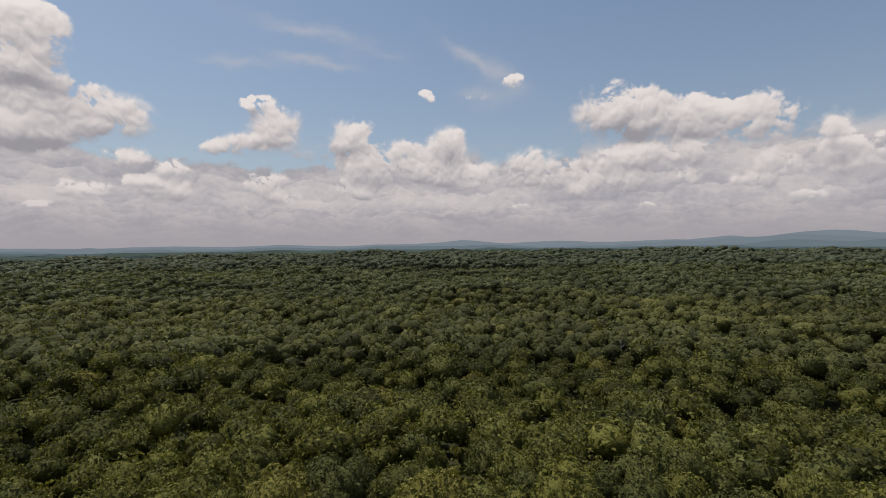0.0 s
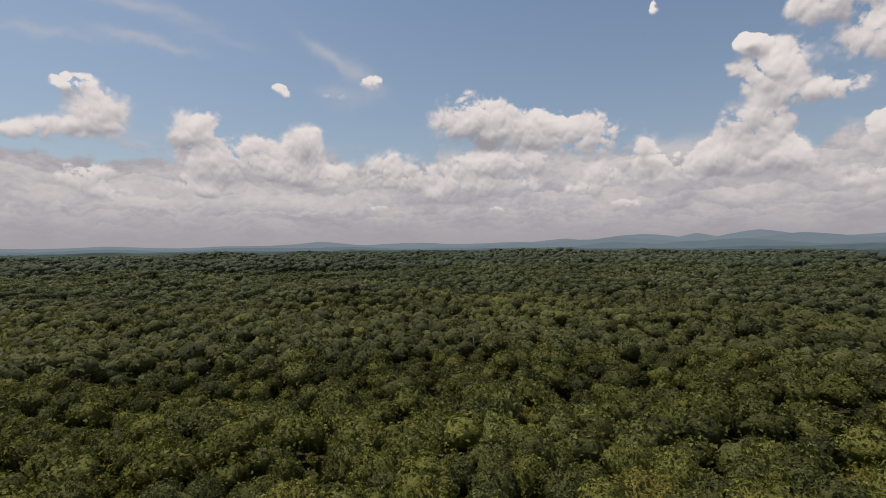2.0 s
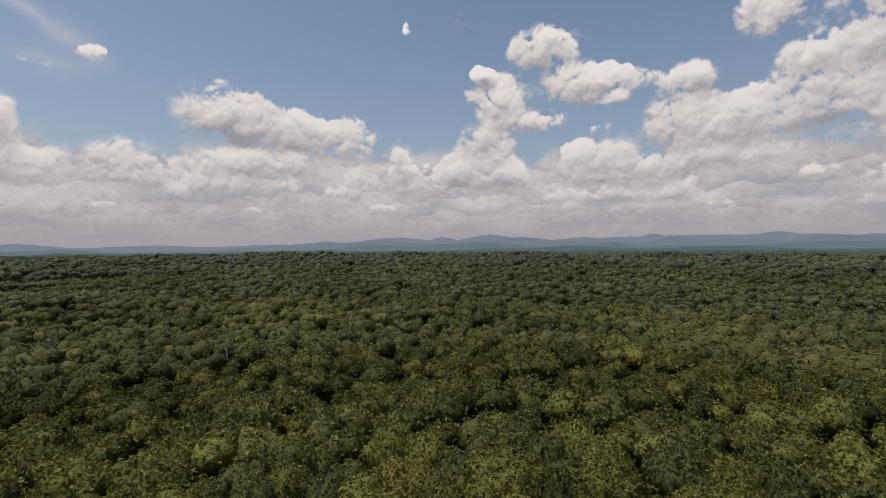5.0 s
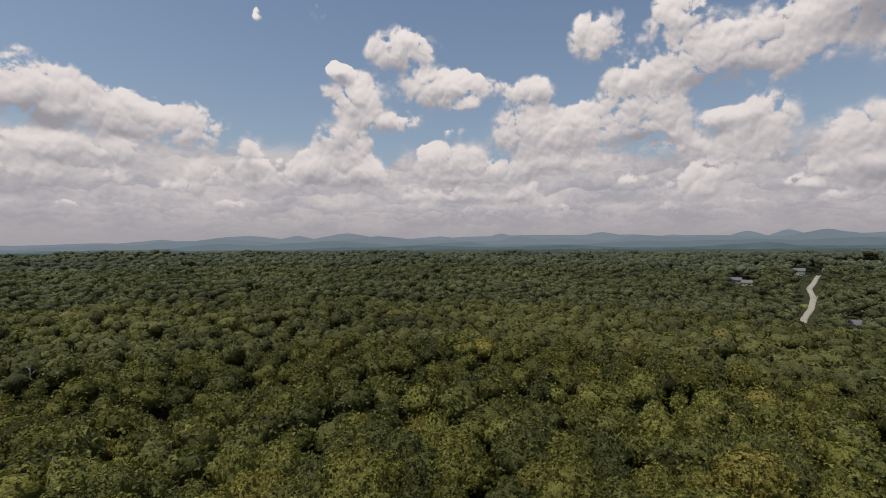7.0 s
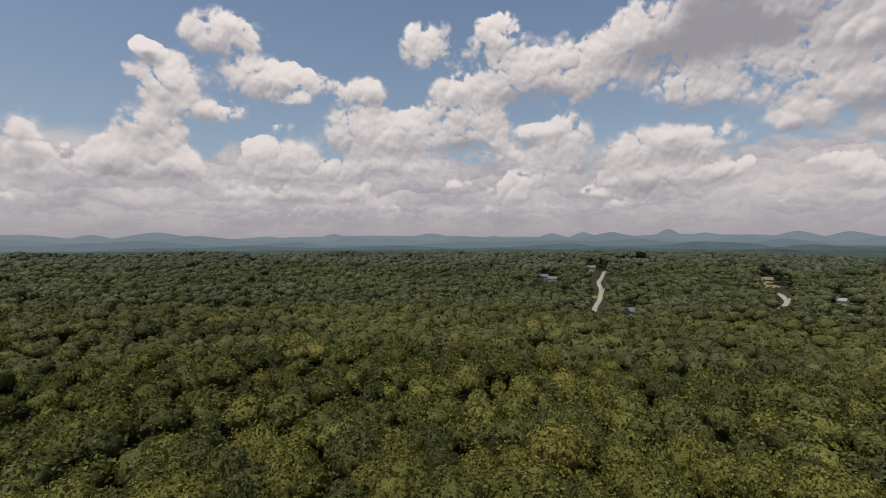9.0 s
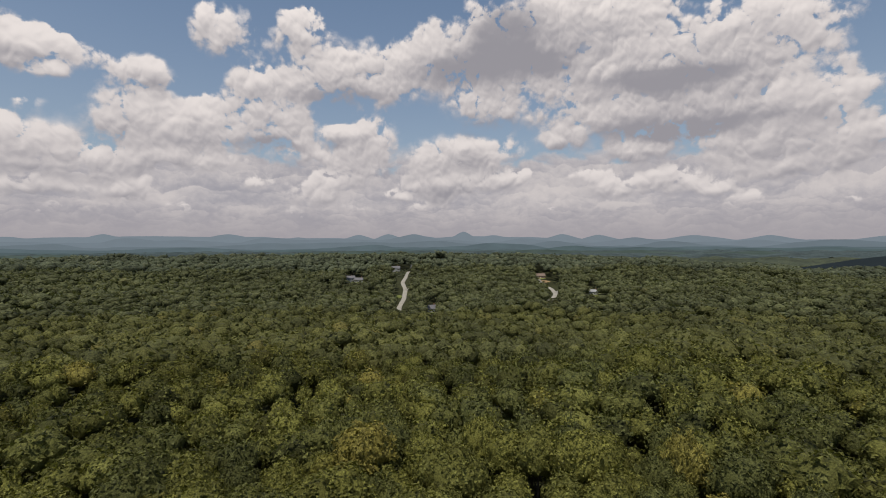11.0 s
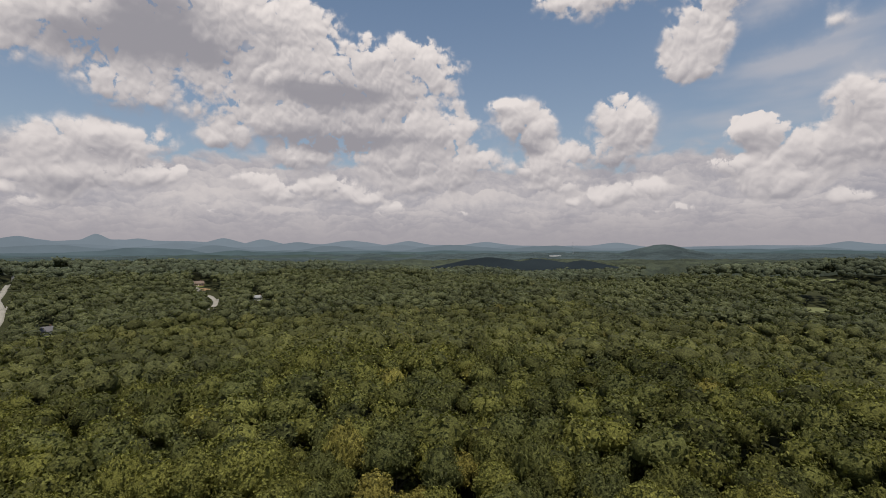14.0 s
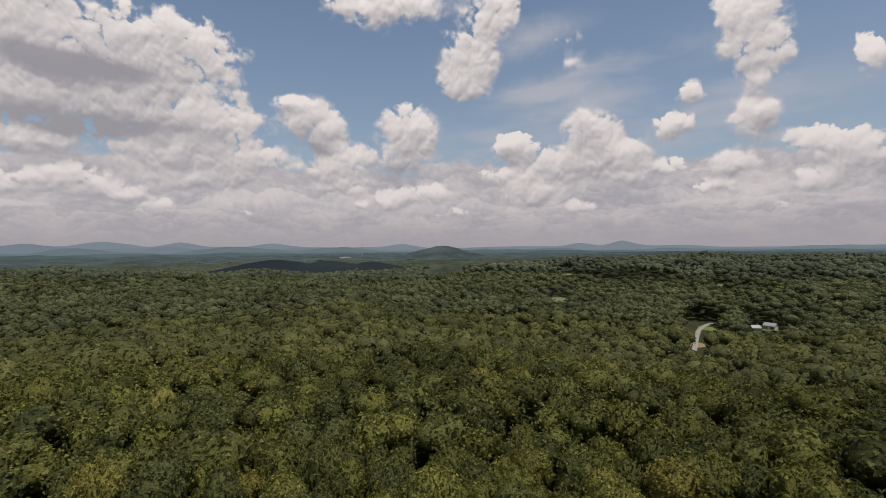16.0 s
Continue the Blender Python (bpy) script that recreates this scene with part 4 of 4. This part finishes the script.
def window(parent, x, y, z, wide, high):
    """A framed window in a wall that faces -y."""
    frame_bm = box(x - wide / 2 - 0.1, y - 0.08, z - 0.1, x - wide / 2, y + 0.02, z + high + 0.1)
    box(x + wide / 2, y - 0.08, z - 0.1, x + wide / 2 + 0.1, y + 0.02, z + high + 0.1, frame_bm)
    box(x - wide / 2, y - 0.08, z + high, x + wide / 2, y + 0.02, z + high + 0.1, frame_bm)
    box(x - wide / 2, y - 0.12, z - 0.1, x + wide / 2, y + 0.02, z, frame_bm)
    box(x - 0.03, y - 0.06, z, x + 0.03, y + 0.02, z + high, frame_bm)
    ob = part("window", frame_bm, TRIM, parent, "white-framed sash window")
    for side in (-1, 1):
        part("pane", box(x + (0.03 if side > 0 else -wide / 2), y - 0.04, z, x + (wide / 2 if side > 0 else -0.03), y - 0.01, z + high), GLASS, ob)


def house(az, d, turn, wide, deep, storeys, wall_mat, roof_mat, label):
    """A gabled house: walls, pitched roof with eaves, chimney, door and windows."""
    x, y = polar(az, d)
    ob = new("house")
    z = min(float(ground(x + i, y + j)) for i in (-wide / 2, wide / 2) for j in (-deep / 2, deep / 2))
    ob.matrix_world = pose(x, y, z, 0, 0, az + turn)
    tagged(ob, label, "house")
    patch_of("yard", "short green grass round a house", "lawn", az, d - 3, deep * 0.95, GRASS, 0.12, int(d), 1.2)
    h = 2.9 * storeys + 0.8
    w2, d2, ridge_z = wide / 2, deep / 2, h + deep * 0.36
    bm = box(-w2, -d2, -1.5, w2, d2, h)
    part("wall", bm, wall_mat, ob)
    for side in (-1, 1):
        gable = bmesh.new()
        a = [gable.verts.new((side * w2, y0, z0)) for y0, z0 in ((-d2, h), (d2, h), (0, ridge_z))]
        b = [gable.verts.new((side * (w2 - 0.25), y0, z0)) for y0, z0 in ((-d2, h), (d2, h), (0, ridge_z))]
        gable.faces.new(a)
        gable.faces.new(b[::-1])
        for k in range(3):
            gable.faces.new((a[k], a[(k + 1) % 3], b[(k + 1) % 3], b[k]))
        part("gable", gable, wall_mat, ob)
    roof = bmesh.new()
    e, drop = 0.5, 0.36
    for side in (-1, 1):
        top = [roof.verts.new(p) for p in ((-w2 - e, 0, ridge_z + 0.15), (w2 + e, 0, ridge_z + 0.15), (w2 + e, side * (d2 + e), h - drop + 0.15), (-w2 - e, side * (d2 + e), h - drop + 0.15))]
        low = [roof.verts.new((p.co.x, p.co.y, p.co.z - 0.18)) for p in top]
        roof.faces.new(top)
        roof.faces.new(low[::-1])
        for k in range(4):
            roof.faces.new((top[k], top[(k + 1) % 4], low[(k + 1) % 4], low[k]))
    bmesh.ops.recalc_face_normals(roof, faces=roof.faces)
    roof_ob = part("roof", roof, roof_mat, ob)
    chimney = box(w2 * 0.45 - 0.45, 0.3, h, w2 * 0.45 + 0.45, 1.1, ridge_z + 1.0)
    box(w2 * 0.45 - 0.55, 0.2, ridge_z + 1.0, w2 * 0.45 + 0.55, 1.2, ridge_z + 1.15, chimney)
    part("chimney", chimney, BRICK, roof_ob, "brick chimney")
    part("door", box(-0.5, -d2 - 0.06, 0.3, 0.5, -d2 + 0.02, 2.4), TRIM, ob, "panelled front door")
    for s in range(storeys):
        for k in (-0.72, -0.4, 0.4, 0.72):
            window(ob, k * w2, -d2, 1.2 + 2.9 * s, 1.1, 1.4)
    return ob


def warehouse(az, d, turn, wide, deep, high, label):
    """A long low building with a parapet, pilasters and doors."""
    x, y = polar(az, d)
    ob = new("warehouse")
    ob.matrix_world = pose(x, y, float(ground(x, y)), 0, 0, az + turn)
    tagged(ob, label, "warehouse")
    w2, d2 = wide / 2, deep / 2
    part("wall", box(-w2, -d2, -2, w2, d2, high), SIDING_WHITE, ob)
    part("roof", box(-w2 + 0.4, -d2 + 0.4, high - 0.2, w2 - 0.4, d2 - 0.4, high + 0.15), METAL_ROOF, ob)
    for side in (-1, 1):
        part("parapet", box(-w2, side * d2 - 0.3, high, w2, side * d2 + 0.3, high + 0.9), TRIM, ob)
    for k in range(5):
        cx = -w2 + wide * (k + 0.5) / 5
        part("door", box(cx - 2, -d2 - 0.08, 0, cx + 2, -d2 + 0.02, min(4.2, high - 1)), SIDING_GREY, ob, "grey roller door")
    return ob


strip("road_1", "sunlit pale asphalt lane between the trees", "road", LANE_1, 2.6, ASPHALT, 0.22)
strip("driveway_1", "pale concrete driveway off the lane", "driveway", [(-95.9, 620), (-96.4, 637), (-96.7, 659)], 2.0, CONCRETE, 0.3)
patch_of("lawn_1", "mown green roadside lawn", "lawn", -96.6, 640, 10, GRASS, 0.08, 3, 0.6)
patch_of("lawn_2", "mown green roadside lawn", "lawn", -95.2, 585, 9, GRASS, 0.08, 4, 0.7)
patch_of("verge", "bare tan clay beside the lane", "ground", -93.6, 556, 8, DIRT, 0.08, 5, 1.3)
strip("road_2", "curving pale asphalt lane between the trees", "road", LANE_2, 2.6, ASPHALT, 0.22)
strip("driveway_2", "pale concrete driveway off the lane", "driveway", [(-112.9, 618), (-113.15, 628), (-113.4, 640)], 2.0, CONCRETE, 0.3)
strip("driveway_3", "pale concrete driveway off the lane", "driveway", [(-111.5, 670), (-111.2, 690), (-111.1, 706)], 2.0, CONCRETE, 0.3)
patch_of("clay_bank", "bare red-brown clay bank", "ground", -111.8, 694, 8, DIRT, 0.1, 6)
strip("road_3", "pale gravel drive curving through a valley clearing", "road", LANE_3, 1.9, CONCRETE, 0.25)
patch_of("clay_yard", "bare tan clay yard beside the drive", "ground", -187.9, 424, 10, DIRT, 0.1, 7, 0.8)
patch_of("lawn_3", "mown green lawn in the valley clearing", "lawn", -189.2, 488, 12, GRASS, 0.1, 8, 1.1)
patch_of("field_1", "pale green hay meadow on a slope", "field", -161.1, 1064, 32, MEADOW, 0.2, 9, 1.4)
patch_of("field_2", "small grassy clearing in the woods", "field", -174.1, 580, 12, MEADOW, 0.15, 10)
patch_of("field_3", "small grassy clearing in the woods", "field", -190.2, 727, 9, MEADOW, 0.15, 11)
patch_of("field_4", "small grassy clearing in the woods", "field", -175.0, 751, 9, MEADOW, 0.15, 12)

house(-89.6, 701, 12, 14, 8, 2, SIDING_GREY, SHINGLE, "grey-sided two-storey house with a grey shingle roof")
house(-90.7, 690, -20, 12, 8, 1, SIDING_GREY, SHINGLE, "low grey house with a weathered shingle roof")
house(-94.8, 804, -10, 14, 9, 2, SIDING_GREY, SHINGLE, "grey-sided house with a grey roof at the lane's end")
house(-96.9, 852, 60, 10, 8, 2, SIDING_GREY, SHINGLE, "pale house half hidden by trees at the lane's end")
house(-98.9, 497, 25, 12, 9, 1, SIDING_GREY, SHINGLE, "low house with a grey roof sunk among trees")
house(-111.2, 718, 8, 13, 8, 1, BRICK, SHINGLE_BROWN, "low brown brick house with a brown roof")
house(-117.0, 580, -15, 9, 6, 1, SIDING_WHITE, METAL_ROOF, "small white house with a pale roof among trees")
house(-193.1, 490, 20, 7, 5, 1, SIDING_WHITE, METAL_ROOF, "small white house in the valley clearing")
house(-194.3, 505, -25, 9, 6, 1, SIDING_WHITE, METAL_ROOF, "long white house with a pale metal roof in the valley")
house(-197.5, 376, 40, 10, 8, 1, SIDING_GREY, SHINGLE, "small grey-roofed house deep among trees")
house(-57.5, 1090, 30, 14, 9, 2, SIDING_WHITE, METAL_ROOF, "white house with a pale roof on the ridge")
house(-97.7, 992, 10, 15, 9, 1, SIDING_WHITE, METAL_ROOF, "far white house with a pale roof on a knoll")
house(-100.0, 987, -20, 13, 9, 1, SIDING_WHITE, METAL_ROOF, "far white house on a grassy knoll")
warehouse(-150.0, 2050, 8, 44, 22, 9, "long white flat-roofed warehouse in the far valley")
warehouse(-156.4, 2650, -6, 40, 20, 10, "white flat-roofed warehouse below a wooded hill")
warehouse(-152.6, 2420, 15, 52, 20, 8, "pale flat-roofed warehouse in the far valley")


def mast(az, d, high):
    """A slender lattice mast: three legs tied by rungs and braces."""
    x, y = polar(az, d)
    ob = new("radio_mast")
    ob.matrix_world = pose(x, y, float(ground(x, y)), 0, 0, az)
    tagged(ob, "slender grey lattice radio mast in the haze", "radio mast")
    corners = [(0.9 * math.cos(a), 0.9 * math.sin(a)) for a in (0.5, 0.5 + 2.094, 0.5 + 4.189)]
    for cx, cy in corners:
        part("leg", box(cx - 0.16, cy - 0.16, -1, cx + 0.16, cy + 0.16, high), STEEL, ob)
    for k in range(1, int(high // 3)):
        rung = bmesh.new()
        for i in range(3):
            (ax, ay), (bx, by) = corners[i], corners[(i + 1) % 3]
            n = Vector((by - ay, ax - bx, 0)).normalized() * 0.1
            for z0, z1 in ((k * 3, k * 3), (k * 3, k * 3 + 3)):
                q = [rung.verts.new(p) for p in ((ax + n.x, ay + n.y, z0), (bx + n.x, by + n.y, z1), (bx + n.x, by + n.y, z1 + 0.2), (ax + n.x, ay + n.y, z0 + 0.2))]
                w = [rung.verts.new((p.co.x - 2 * n.x, p.co.y - 2 * n.y, p.co.z)) for p in q]
                rung.faces.new(q)
                rung.faces.new(w[::-1])
                for i2 in range(4):
                    rung.faces.new((q[i2], q[(i2 + 1) % 4], w[(i2 + 1) % 4], w[i2]))
        part("brace", rung, STEEL, ob)
    part("antenna", box(-0.06, -0.06, high - 0.2, 0.06, 0.06, high + 5), STEEL, ob)


mast(-151.9, 2380, 76)


def snag(az, d, high):
    """A dead tree: bleached bare trunk with broken limbs."""
    x, y = polar(az, d)
    ob = new("dead_tree")
    ob.matrix_world = pose(x, y, float(ground(x, y)), 1.5, -1, 30)
    tagged(ob, "bleached bare dead tree standing above the canopy", "tree")
    v, f = tube([(0, 0, -1), (0.1, 0, high * 0.4), (0.25, 0.1, high * 0.75), (0.2, 0.2, high)], (0.42, 0.34, 0.24, 0.10), 9)
    pale = plain("bleached_wood", (0.42, 0.38, 0.33), 0.9, 0.3, 3.0, 0.4)
    trunk = new("trunk", mesh_of("trunk", v, f, [pale], smooth_faces=True))
    trunk.parent = ob
    for k in range(5):
        a, z = k * 1.9, high * (0.6 + 0.08 * k)
        c, s = math.cos(a), math.sin(a)
        v, f = tube([(0.2, 0.1, z), (c * 1.0, s * 1.0, z + 0.9), (c * 1.9, s * 1.9, z + 1.3 + 0.3 * (k % 2))], (0.12, 0.08, 0.02), 6)
        limb = new("limb", mesh_of("limb", v, f, [pale], smooth_faces=True))
        limb.parent = ob


snag(-19.6, 212, 19.5)
